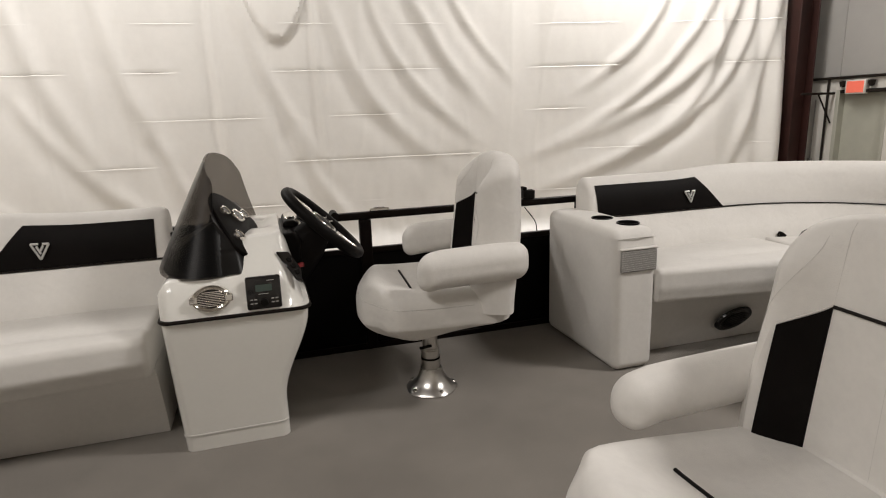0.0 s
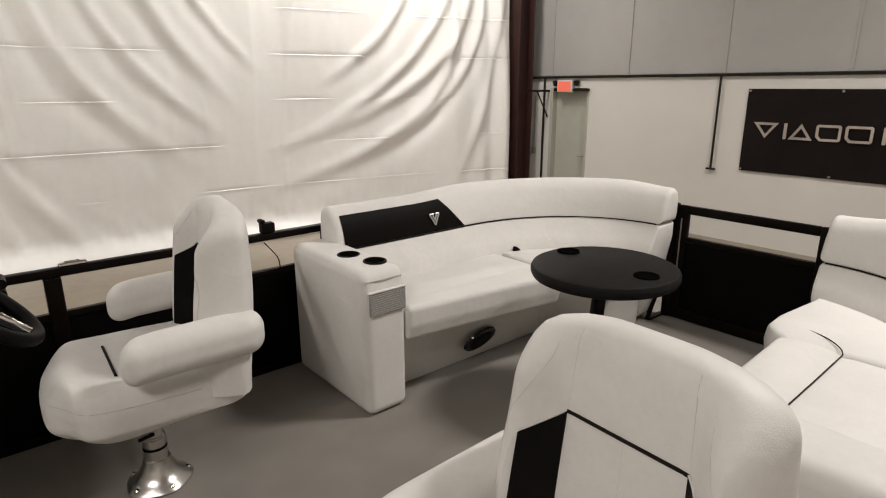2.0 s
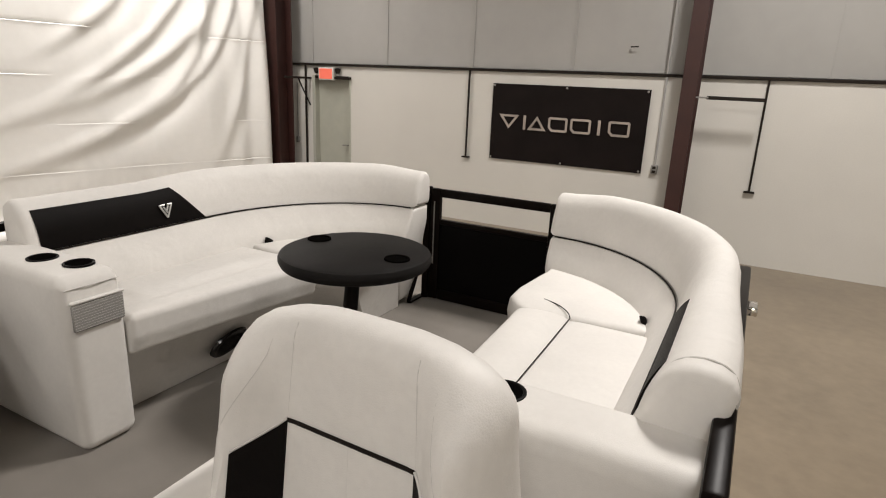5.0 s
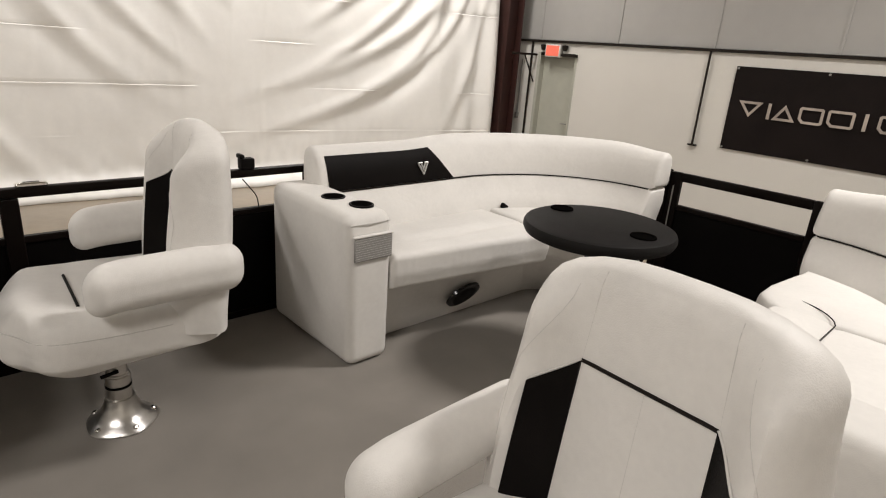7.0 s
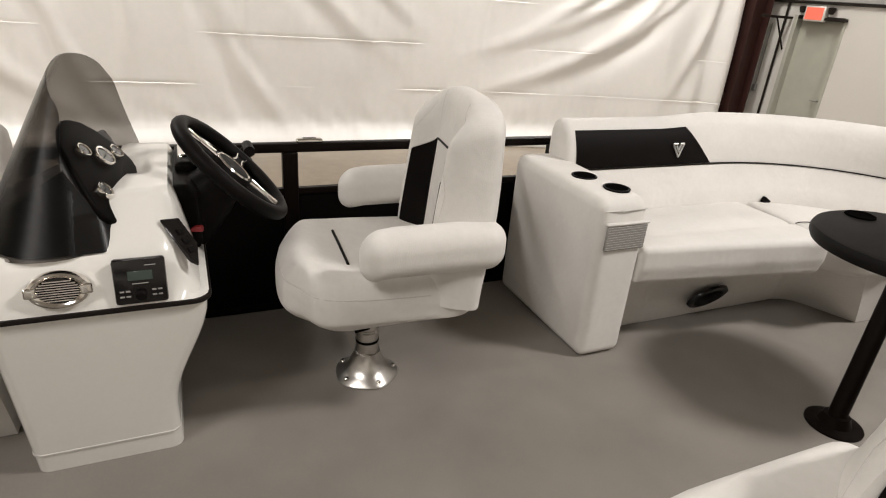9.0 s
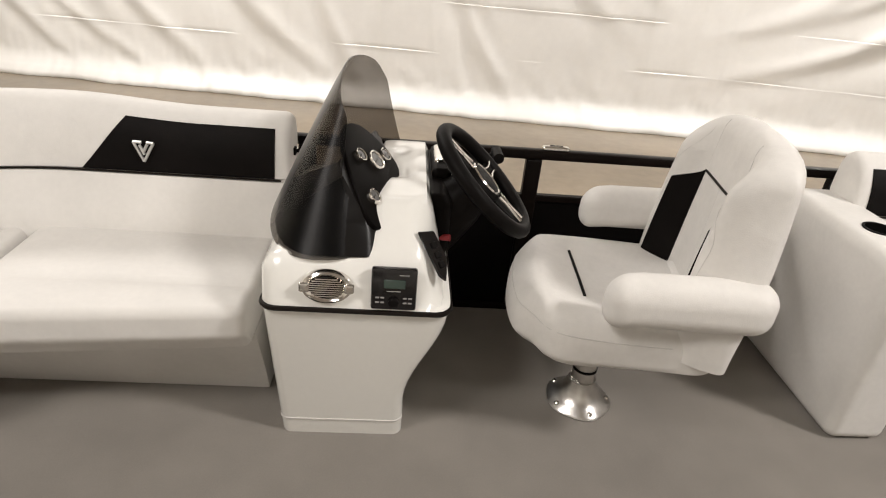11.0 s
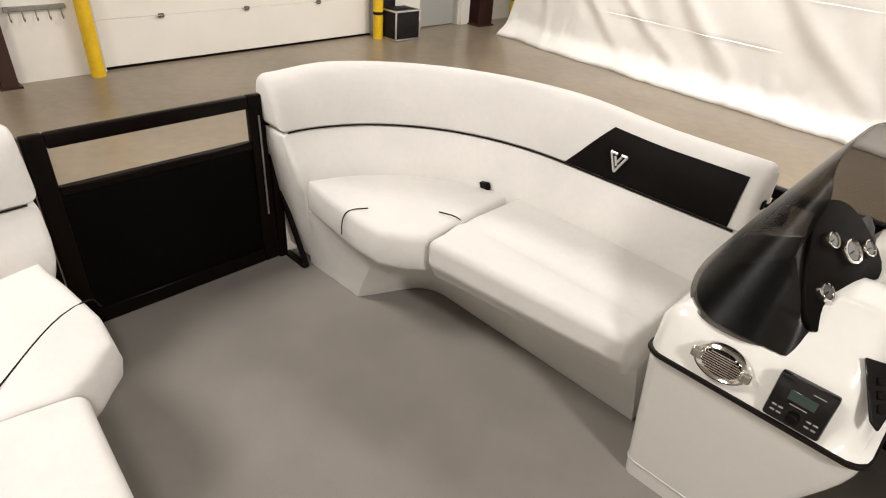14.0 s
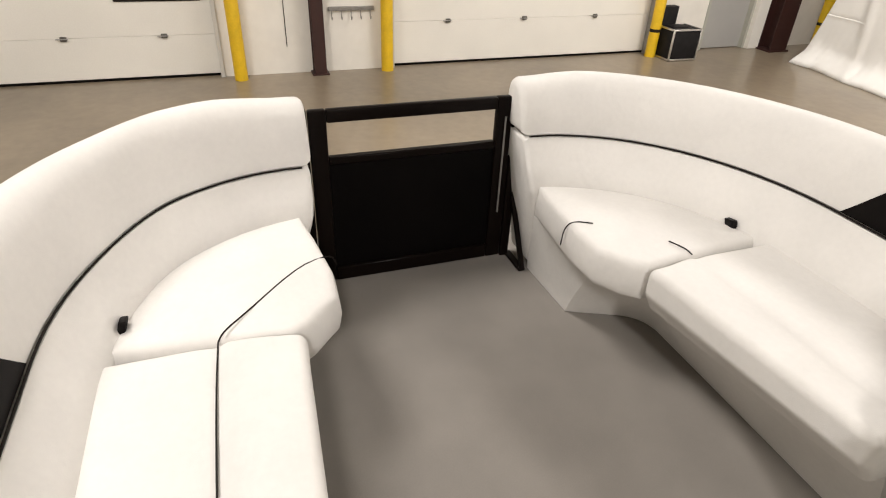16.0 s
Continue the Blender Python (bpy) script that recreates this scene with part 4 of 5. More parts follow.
# arm boxes at the open ends of the stern lounges
def arm_box(side):
    s = 1 if side == "starboard" else -1
    fy = (lambda y: y) if s == 1 else (lambda y: 3.14 - y)
    label = "white vinyl arm box with two black cup holders" if s == 1 else "white vinyl arm box with a black cup holder"
    ab = thing("arm_box", label, "arm box", "lounge arm boxes")
    x0, x1 = 1.045, 1.235

    def shape(x, y, z):
        return (x - (0.02 * z if x < 1.14 else 0.0) * (2.75 - y) / 0.6, fy(y - 0.0 + 0.015 * hard((z - 0.5) / 0.1) * (1 if y < 2.3 else 0)), z)

    part("box_body", pad((x0 + x1) / 2, 2.465, 0.30, (x1 - x0) / 2, 0.305, 0.30, 0.038, 6, 0.008, shape), VINYL, ab)
    spots = ((1.133, 2.420), (1.165, 2.275)) if s == 1 else ((1.15, 2.355),)
    for cx, cy in spots:
        bm = lathe([(0.0, 0.0025), (0.039, 0.0025), (0.041, 0.005), (0.044, 0.0055), (0.047, 0.004), (0.047, -0.008)], 28, cx, fy(cy), 0.606)
        holder = part("cup_holder", bm, RUBBER, ab, "black plastic cup holder")
        # flat disc on top of the holder, its shaded depth only painted black
        part("well_shade", lathe([(0.0, 0.0027), (0.0385, 0.0027), (0.0385, 0.0034), (0.0, 0.0034)], 24, cx, fy(cy), 0.606), WELL_SHADE, holder)
    # mesh pocket on the end
    if s == 1:
        pk = part("mesh_pocket", box(1.056, 1.224, 2.150, 2.162, 0.43, 0.52, 0.005, 1), GREY_MESH, ab, "grey net pocket")
        part("pocket_hem", box(1.052, 1.228, 2.148, 2.164, 0.52, 0.530, 0.004, 1), VINYL, pk)
        for k in range(10):
            zz = 0.436 + k * 0.0088
            part("net_cord", tube([(1.058, 2.149, zz), (1.222, 2.149, zz + 0.004)], 0.0005, 4), SEAM, pk)
    part("seam", tube([(1.05, fy(2.172), 0.565), (1.13, fy(2.164), 0.567), (1.225, fy(2.172), 0.565)], 0.002, 6), SEAM, ab, "stitched seam")
    return ab


arm_box("starboard")
arm_box("port")

spk = thing("deck_speaker", "black oval speaker grille set in the lounge plinth", "speaker", at=(1.715, 2.235, 0.122))
bm = lathe([(0.0, 0.004), (0.05, 0.006), (0.075, 0.012), (0.088, 0.006), (0.092, -0.012), (0.0, -0.012)], 36)
ob = part("grille", bm, GLOSS, spk)
oval_face = Euler((radians(90 + 26), 0, 0)).to_matrix().to_4x4() @ Matrix.Rotation(radians(16), 4, "Z") @ Matrix.Diagonal((1.02, 0.70, 0.6, 1.0))
ob.matrix_basis = oval_face
for k in range(-3, 4):
    w = 0.07 * math.sqrt(1 - (k / 4.2) ** 2)
    rib = part("rib", tube([(-w, k * 0.018, 0.009), (0, k * 0.018, 0.011), (w, k * 0.018, 0.009)], 0.0025, 5), RUBBER, spk)
    rib.matrix_basis = oval_face


# ---- captain's chairs ----
def chair(x, y, drop, label, turn=0.0, slide=0.0, reach=0.0, crown=0.945, tip=0.0):
    ch = thing("captain_chair", label, "boat chair", "captain's chairs", (x, y, 0))
    ch.rotation_euler = (0, 0, turn)
    H = 0.764 - drop          # height of the line across the back

    def zf(z):
        return z - drop
    # pedestal
    base = part("pedestal_base", lathe([(0.0, 0.0), (0.098, 0.0), (0.102, 0.005), (0.097, 0.012), (0.078, 0.022), (0.058, 0.045), (0.046, 0.075), (0.042, 0.09), (0.0, 0.09)], 60,
                wave=lambda a, r: 1 + 0.03 * math.cos(5 * a) * hard((r - 0.05) / 0.05)), ALU, ch, "cast aluminium foot with lobed rim")
    for k in range(5):
        a = 2 * math.pi * k / 5
        part("bolt", lathe([(0.009, 0.0), (0.009, 0.005), (0.005, 0.009), (0.0, 0.009)], 10, 0.088 * math.cos(a), 0.088 * math.sin(a), 0.014), CHROME, base)
    part("column", lathe([(0.036, 0.08), (0.036, 0.165), (0.033, 0.168), (0.033, 0.172), (0.030, 0.175), (0.030, zf(0.27)), (0.0, zf(0.27))], 28), ALU, ch)
    part("collar", lathe([(0.034, 0.128), (0.038, 0.128), (0.038, 0.136), (0.034, 0.136)], 28), RUBBER, ch)
    part("lock_knob", tube([(0.0, -0.03, 0.19), (-0.045, -0.05, 0.192)], 0.006, 8), RUBBER, ch)

    # seat: deep waterfall front, tucked underside, raised sides
    def seat_shape(px, py, pz):
        u = (px + 0.265) / 0.53
        v = py / 0.257
        z = pz
        if z < zf(0.35):
            t = (zf(0.35) - z) / 0.15
            px += 0.20 * t ** 1.6 * (1 - u) - 0.03 * t * u
            py *= 1 - 0.42 * t ** 1.4
            z += (0.02 + 0.10 * u) * t
        else:
            side = hard((abs(v) - 0.45) / 0.5)
            z += 0.012 * side * hard(u * 2) - 0.034 * math.exp(-((u - 0.55) / 0.30) ** 2) * (1 - side)
            z += 0.015 * math.exp(-((u - 0.08) / 0.12) ** 2) + tip * (1 - u)
        py *= 1 - 0.27 * (1 - hard(u / 0.32)) ** 1.7
        return (px + 0.035 * (1 - hard(u / 0.2)) * v * v - reach * (1 - u), py, z)

    seat = part("seat", pad(0.0, 0.0, zf(0.345), 0.278, 0.258, 0.125, 0.085, 12, 0.010, seat_shape), VINYL_CHAIR, ch)
    top_of = BVHTree.FromPolygons([v.co for v in seat.data.vertices], [tuple(p.vertices) for p in seat.data.polygons])
    # dark strip laid on the seat, painted shade of the bolster's pull gap
    slot = [(-0.100 + 0.022 * k / 14, 0.125 - 0.24 * k / 14) for k in range(15)]
    part("slot_shade", tube([(sx, sy, top_of.ray_cast(Vector((sx, sy, 1.0)), Vector((0, 0, -1)))[0].z + 0.001) for sx, sy in slot], 0.0045, 6), RUBBER, seat, "dark strip for the shade in the slot across the seat")
    hem = []
    for k in range(41):
        a = radians(62 + 236 * k / 40)
        way = Vector((math.cos(a), 0.9 * math.sin(a), 0)).normalized()
        hz = zf(0.425) + 0.008 * math.cos(2 * a)
        met = top_of.ray_cast(Vector((-0.02, 0, hz)) + way, -way)[0]
        hem.append(met + way * 0.0004)
    part("seam", tube(hem, 0.0016, 5), SEAM, seat, "stitched seam")
    # backrest
    W0 = 0.276

    def span(z):
        ahead = 0.205 + 0.018 * (z - zf(0.45)) / 0.31
        behind = 0.285 + 0.04 * hard((z - zf(0.36)) / 0.4)
        return ahead, behind

    def mid_x(z):
        return sum(span(z)) / 2

    def half_w(z):
        top = zf(crown)
        t = hard((z - zf(0.56)) / 0.32)
        w = W0 - 0.034 * t + 0.014 * (1 - hard((z - zf(0.48)) / 0.26))
        q = (z - (top - 0.105)) / 0.1052
        return w * math.sqrt(max(0.001, 1 - max(0.0, q) ** 3.2)) if q > 0 else w

    def half_t(z):
        top = zf(crown)
        q = max(0.0, (z - (top - 0.06)) / 0.06)
        return (span(z)[1] - span(z)[0]) / 2 * max(0.0, 1 - q ** 3) ** 0.5

    def bolster(y, z):
        return 0.092 * hard((abs(y) - 0.112) / 0.10) * hard((zf(crown) - z) / 0.125)

    def front(y, z):
        w, t = max(half_w(z), 1e-4), half_t(z)
        return mid_x(z) - t * max(0.0, 1 - min(1, abs(y) / w) ** 5) ** (1 / 2.2) - bolster(y, z) * (1 - min(1, abs(y) / w) ** 8)

    zs_ = [zf(0.385) + (crown - 0.385) * (k / 36) for k in range(34)] + [zf(crown - z) for z in (0.03, 0.017, 0.008, 0.002, 0.0001)]
    zs_ = sorted(set(zs_))
    bm = bmesh.new()
    rows = []
    for z in zs_:
        w, t = half_w(z), half_t(z)
        ring_ = []
        ys = [-math.cos(math.pi * k / 30) for k in range(31)]
        for s in ys:
            yy = w * math.copysign(abs(s) ** 0.8, s)
            ring_.append(bm.verts.new((front(yy, z), yy, z)))
        for s in reversed(ys[1:-1]):
            yy = w * math.copysign(abs(s) ** 0.8, s)
            ring_.append(bm.verts.new((mid_x(z) + t * max(0.0, 1 - abs(s) ** 4) ** 0.5, yy, z)))
        rows.append(ring_)
    for a, b in zip(rows, rows[1:]):
        for k in range(len(a)):
            bm.faces.new((a[k], a[(k + 1) % len(a)], b[(k + 1) % len(a)], b[k]))
    bm.faces.new(rows[0][::-1])
    bm.faces.new(rows[-1])
    back = part("backrest", bm, VINYL_CHAIR, ch)
    # black side strips with a slanted top, and the dark line between them
    for s in (-1, 1):
        bm = bmesh.new()
        grid_ = []
        for j in range(25):
            for_row = []
            for i in range(9):
                yy = 0.1195 + 0.060 * i / 8 + 0.012 * (1 - j / 24)
                topz = H - 0.047 * (i / 8) ** 0.9
                low = zf(0.365) + 0.05 * i / 8
                z = low + (topz - low) * j / 24
                for_row.append([bm.verts.new((front(s * yy, z) - 0.0055 + o, s * yy, z)) for o in (0, 0.011)])
            grid_.append(for_row)
        for j in range(24):
            for i in range(8):
                for q in (0, 1):
                    bm.faces.new((grid_[j][i][q], grid_[j][i + 1][q], grid_[j + 1][i + 1][q], grid_[j + 1][i][q]))
        for j in range(24):
            for i in (0, 8):
                bm.faces.new((grid_[j][i][0], grid_[j][i][1], grid_[j + 1][i][1], grid_[j + 1][i][0]))
        for i in range(8):
            for j in (0, 24):
                bm.faces.new((grid_[j][i][0], grid_[j][i][1], grid_[j][i + 1][1], grid_[j][i + 1][0]))
        part("side_strip", bm, BLACK_VINYL, back, "black vinyl strip")
        hem = [(front(s * (0.1195 + 0.060 * i / 8), H - 0.047 * (i / 8) ** 0.9) - 0.003, s * (0.1195 + 0.060 * i / 8), H - 0.047 * (i / 8) ** 0.9 + 0.003) for i in range(9)]
        part("seam", tube(hem, 0.0022, 6), SEAM, back, "stitched seam")
    part("cross_piping", tube([(front(0.120 * k / 8, H) - 0.001, 0.120 * k / 8, H) for k in range(-8, 9)], 0.0036, 8), PIPING, back, "thin black piping")
    part("seam", tube([(front(0.0, zf(0.46) + (H - zf(0.46)) * k / 12) + 0.0002, 0.0, zf(0.46) + (H - zf(0.46)) * k / 12) for k in range(13)], 0.0006, 5), SEAM, back, "stitched seam")
    for s in (-1, 1):
        line = [(front(s * (0.120 - 0.010 * k / 10), H + (zf(crown - 0.02) - H) * k / 10) - 0.0002, s * (0.120 - 0.010 * k / 10), H + (zf(crown - 0.02) - H) * k / 10) for k in range(11)]
        part("seam", tube(line, 0.0008, 5), SEAM, back, "stitched seam")
        # curved seam down the outer wing
        line = []
        for k in range(17):
            z = zf(crown - 0.05) - (crown - 0.57) * k / 16
            yy = 0.148 + 0.072 * hard(k / 9)
            line.append((front(s * yy, z) + 0.0002, s * yy, z))
        part("seam", tube(line, 0.0007, 5), SEAM, back, "stitched seam")
    # rear skirt joining back and seat
    part("rear_shell", pad(0.232, 0.0, zf(0.415), 0.052, 0.205, 0.062, 0.040, 6, 0.0, lambda px, py, pz: (px, py * (1 - 0.08 * hard((zf(0.33) - pz) / 0.1)), pz + 0.02 * hard((px - 0.25) / 0.1))), VINYL_CHAIR, ch)
    # arm rests
    for s in (-1, 1):
        def arm_shape(px, py, pz, s=s):
            u = (px - slide + 0.11) / 0.40
            return (px, py, pz + 0.022 * (u - 0.5) - 0.012 * hard((0.25 - u) / 0.25))
        arm = part("armrest", pad(0.095 + slide, s * 0.272, zf(0.566), 0.205 - 0.4 * slide, 0.054, 0.064 if slide > 0 else 0.055, 0.050, 8, 0.004, arm_shape), VINYL_CHAIR, ch)
        tall = 0.064 if slide > 0 else 0.055
        line = [arm_shape(-0.07 + slide + 0.03 * k, s * (0.307 - 0.012 * math.exp(-k)), zf(0.566) + tall - 0.0125 - 0.004 * math.exp(-k)) for k in range(11)]
        part("seam", tube(line, 0.0009, 5), SEAM, arm, "stitched seam")
        part("arm_hinge", box(0.22, 0.30, s * 0.232 - 0.02, s * 0.232 + 0.02, zf(0.50), zf(0.58), 0.01, 2), VINYL_CHAIR, ch)
    return ch


chair(0.300, 2.310, 0.0, "white vinyl helm chair with black side strips, facing the wheel", radians(-8), 0.03, 0.0, 0.932)
chair(0.505, 0.875, 0.066, "white vinyl passenger chair with black side strips on a pedestal", radians(-2), -0.02, 0.06, 0.945, 0.045)

# ---- table ----
tab = thing("pedestal_table", "round charcoal table with two cup wells on a black pole", "table", at=(0, 0, 0))
TX, TY = 1.865, 1.69
part("tabletop", lathe([(0.0, 0.535), (0.265, 0.535), (0.282, 0.542), (0.290, 0.558), (0.290, 0.572), (0.284, 0.584), (0.27, 0.59), (0.0, 0.59)], 72, TX, TY), TABLE, tab)
for cx, cy in ((1.905, 1.90), (1.853, 1.497)):
    # shallow dishes; the shade of deeper cup wells is in their colour
    part("cup_well", lathe([(0.0, 0.592), (0.036, 0.592), (0.038, 0.5955), (0.046, 0.5955), (0.048, 0.589), (0.0, 0.589)], 28, cx, cy), WELL_SHADE, tab)
part("pole", tube([(1.655, 1.605, 0.01), (1.84, 1.68, 0.54)], 0.028, 20), RAIL, tab)
part("top_bracket", lathe([(0.03, 0.47), (0.045, 0.48), (0.09, 0.525), (0.09, 0.536), (0.0, 0.536)], 28, 1.84, 1.68), RAIL, tab)
part("base_flange", lathe([(0.0, 0.0), (0.085, 0.0), (0.085, 0.006), (0.05, 0.012), (0.038, 0.04), (0.0, 0.04)], 32, 1.655, 1.605), RAIL, tab)

# ---- helm console ----
con = thing("helm_console", "white moulded helm console with a smoked windscreen and steering wheel", "boat console")


def ring_loft(rows):
    bm = bmesh.new()
    vs = [[bm.verts.new(p) for p in r] for r in rows]
    n = len(rows[0])
    for a, b in zip(vs, vs[1:]):
        for i in range(n):
            bm.faces.new((a[i], a[(i + 1) % n], b[(i + 1) % n], b[i]))
    bm.faces.new(vs[0][::-1])
    bm.faces.new(vs[-1])
    return bm


def rounded_rect(x0, x1, y0, y1, z, r, k=5):
    pts = []
    for cx, cy, a0 in ((x1 - r, y1 - r, 0), (x0 + r, y1 - r, 90), (x0 + r, y0 + r, 180), (x1 - r, y0 + r, 270)):
        pts += [(cx + r * math.cos(radians(a0 + 90 * i / k)), cy + r * math.sin(radians(a0 + 90 * i / k)), z) for i in range(k + 1)]
    return pts


# pedestal: narrow foot, aft side sweeping out under the dash
rows = []
for k in range(14):
    t = k / 13
    z = 0.0 + 0.475 * t
    aft = -0.268 + 0.10 * hard((t - 0.25) / 0.75) ** 1.2 + 0.006 * (1 - t)
    front_y = 2.135 - 0.075 * t
    fwd = -0.60 - 0.012 * t
    rows.append(rounded_rect(fwd, aft, front_y, 2.72, z, 0.028))
part("pedestal", ring_loft(rows), GEL, con)
part("kick_line", ring_loft([rounded_rect(-0.603, -0.262, 2.124, 2.70, 0.058, 0.028), rounded_rect(-0.603, -0.262, 2.123, 2.70, 0.064, 0.028)]), SEAM, con)
part("trim_bead", ring_loft([rounded_rect(-0.619, -0.159, 2.05, 2.725, 0.476, 0.04), rounded_rect(-0.621, -0.157, 2.048, 2.727, 0.481, 0.04), rounded_rect(-0.619, -0.159, 2.05, 2.725, 0.487, 0.04)]), PIPING, con, "black rubber bead")


# upper shell: low near shoulder rising to the dash hood
def hood(x, y):
    z = 0.602 + 0.098 * hard((y - 2.07) / 0.17) * hard((x + 0.415) / 0.07)
    z -= 0.012 * hard((y - 2.36) / 0.04) * (1 - hard((y - 2.58) / 0.04)) * hard((x + 0.35) / 0.02) * (1 - hard((x + 0.285) / 0.02))
    z = min(z, 0.652 - 0.771 * (x + 0.244) + 0.686 * (y - 2.173))
    return z - (z - 0.492) * hard((x + 0.235) / 0.075)


bm = bmesh.new()
NXH, NYH = 26, 30
top = {}
for i in range(NXH + 1):
    for j in range(NYH + 1):
        x, y = -0.615 + 0.452 * i / NXH, 2.056 + 0.66 * j / NYH
        e = min(i, NXH - i, j, NYH - j)
        px, py = x, y
        # pull corners in to a rounded outline
        cx, cy = max(-0.575, min(-0.203, x)), max(2.096, min(2.676, y))
        d = Vector((x - cx, y - cy))
        if d.x and d.y:
            m_ = max(abs(d.x), abs(d.y))
            d = d.normalized() * m_
            px, py = cx + d.x, cy + d.y
        edge = max(0.0, 1 - min(x + 0.615, -0.163 - x, y - 2.056, 2.716 - y) / 0.045)
        top[i, j] = bm.verts.new((px, py + 0.02 * (1 - hard((y - 2.056) / 0.1)), max(0.4895, hood(x, y) - 0.04 * edge ** 2.2)))
for i in range(NXH):
    for j in range(NYH):
        bm.faces.new((top[i, j], top[i + 1, j], top[i + 1, j + 1], top[i, j + 1]))
rim = [(i, 0) for i in range(NXH)] + [(NXH, j) for j in range(NYH)] + [(i, NYH) for i in range(NXH, 0, -1)] + [(0, j) for j in range(NYH, 0, -1)]
low = []
for key in rim:
    v = top[key].co
    yy = v.y - 0.02 * (1 - hard((v.y - 2.076) / 0.1)) if key[1] < 4 else v.y
    low.append(bm.verts.new((v.x, yy, 0.487)))
for k in range(len(rim)):
    k2 = (k + 1) % len(rim)
    bm.faces.new((low[k], low[k2], top[rim[k2]], top[rim[k]]))
bm.faces.new(low[::-1])
part("upper_shell", bm, GEL, con)

# windscreen: leaning cone of smoked sheet on an oval foot, open towards the helm, with an arched top
def screen_arc(t):
    """Where the sheet begins on the helm side of its near tip and where it ends past its far tip."""
    close = 1 - math.sqrt(max(0.0, 1 - max(0.0, (t - 0.72) / 0.282) ** 2))
    peak = 0.58 * math.pi
    first, last = -0.85 * (1 - hard(t / 0.45)) - 0.12, math.pi + 0.35 * (1 - t)
    return first + (peak - first) * close, last + (peak - last) * close


def screen_point(t, turn, out=0.0):
    near, far = 2.088 + 0.245 * max(0.0, t) ** 0.95, 2.735 - 0.03 * t
    mid, half = (near + far) / 2, (far - near) / 2 + out
    cx = -0.478 + 0.045 * t + 0.125 * hard((turn - 1.6) / 1.5) * (1 - 0.5 * t)
    a = 0.135 * (1 - t) ** 0.9 + 0.022 + out
    side = math.copysign(abs(math.sin(turn)) ** 0.78, math.sin(turn))
    return (cx - a * side, mid - half * math.cos(turn), 0.598 + 0.362 * t)


bm = bmesh.new()
scr = []
NT, NU = 30, 40
for k in range(NT + 1):
    t = 1 - (1 - k / NT) ** 1.8
    u0, u1 = screen_arc(t)
    scr.append([[bm.verts.new(screen_point(t, u0 + (u1 - u0) * i / NU, o)) for o in (0, 0.004)] for i in range(NU + 1)])
for k in range(NT):
    for i in range(NU):
        for q in (0, 1):
            bm.faces.new((scr[k][i][q], scr[k][i + 1][q], scr[k + 1][i + 1][q], scr[k + 1][i][q]))
    for i in (0, NU):
        bm.faces.new((scr[k][i][0], scr[k][i][1], scr[k + 1][i][1], scr[k + 1][i][0]))
for i in range(NU):
    for k in (0, NT):
        bm.faces.new((scr[k][i][0], scr[k][i][1], scr[k][i + 1][1], scr[k][i + 1][0]))
part("windscreen", bm, SMOKED, con, "smoked acrylic windscreen")

# gauge panel plane, leaning back towards the screen
gnorm = Vector((0.72, -0.20, 0.66)).normalized()
gdown = Vector((0.64, 0.0, -0.76))
gdown = (gdown - gnorm * gdown.dot(gnorm)).normalized()
gside = gnorm.cross(gdown)
GMID = Vector((-0.380, 2.310, 0.734))

# black moulded pod inside the windscreen, cut off along the panel and sloping down to the bow
bm = bmesh.new()
pod = []
for k in range(9):
    ring_ = []
    for i in range(48):
        turn = 2 * math.pi * i / 48
        t = 0.012 + k / 8 * (0.16 + 0.34 * hard((1 - math.sin(turn)) / 1.6) * (1 - 0.55 * hard((turn - 0.8) / 2.0) * (turn < math.pi)))
        x, y, z = screen_point(t, turn, -0.006)
        x = x if x < -0.45 else -0.45 + 0.62 * (x + 0.45)
        y = min(y, 2.36 + 0.42 * (y - 2.36))
        x = min(x, GMID.x - (gnorm.y * (y - GMID.y) + gnorm.z * (z - GMID.z)) / gnorm.x - 0.006)
        ring_.append(bm.verts.new((x, y, z)))
    pod.append(ring_)
for a, b in zip(pod, pod[1:]):
    for i in range(48):
        bm.faces.new((a[i], a[(i + 1) % 48], b[(i + 1) % 48], b[i]))
bm.faces.new(pod[0][::-1])
cap = bm.verts.new(sum((v.co for v in pod[-1]), Vector()) / 48)
for i in range(48):
    bm.faces.new((pod[-1][i], pod[-1][(i + 1) % 48], cap))
part("screen_pod", bm, POD, con, "black moulded pod under the windscreen")
# gauge panel with four chrome instruments
gp = part("gauge_panel", prism(smooth_loop([(-0.115, 0.03), (-0.12, 0.08), (-0.075, 0.135), (0.02, 0.15), (0.072, 0.135), (0.088, 0.09), (0.080, 0.045), (0.062, 0.0), (0.082, -0.05), (0.102, -0.10), (0.098, -0.15), (0.07, -0.172), (0.03, -0.155), (-0.04, -0.09), (-0.09, -0.03)], 1), -0.010, 0.006, 0.005, 2), DASH, con, "black instrument panel")
gp.matrix_basis = Matrix(((gdown.x, gside.x, gnorm.x, GMID.x), (gdown.y, gside.y, gnorm.y, GMID.y), (gdown.z, gside.z, gnorm.z, GMID.z), (0, 0, 0, 1)))
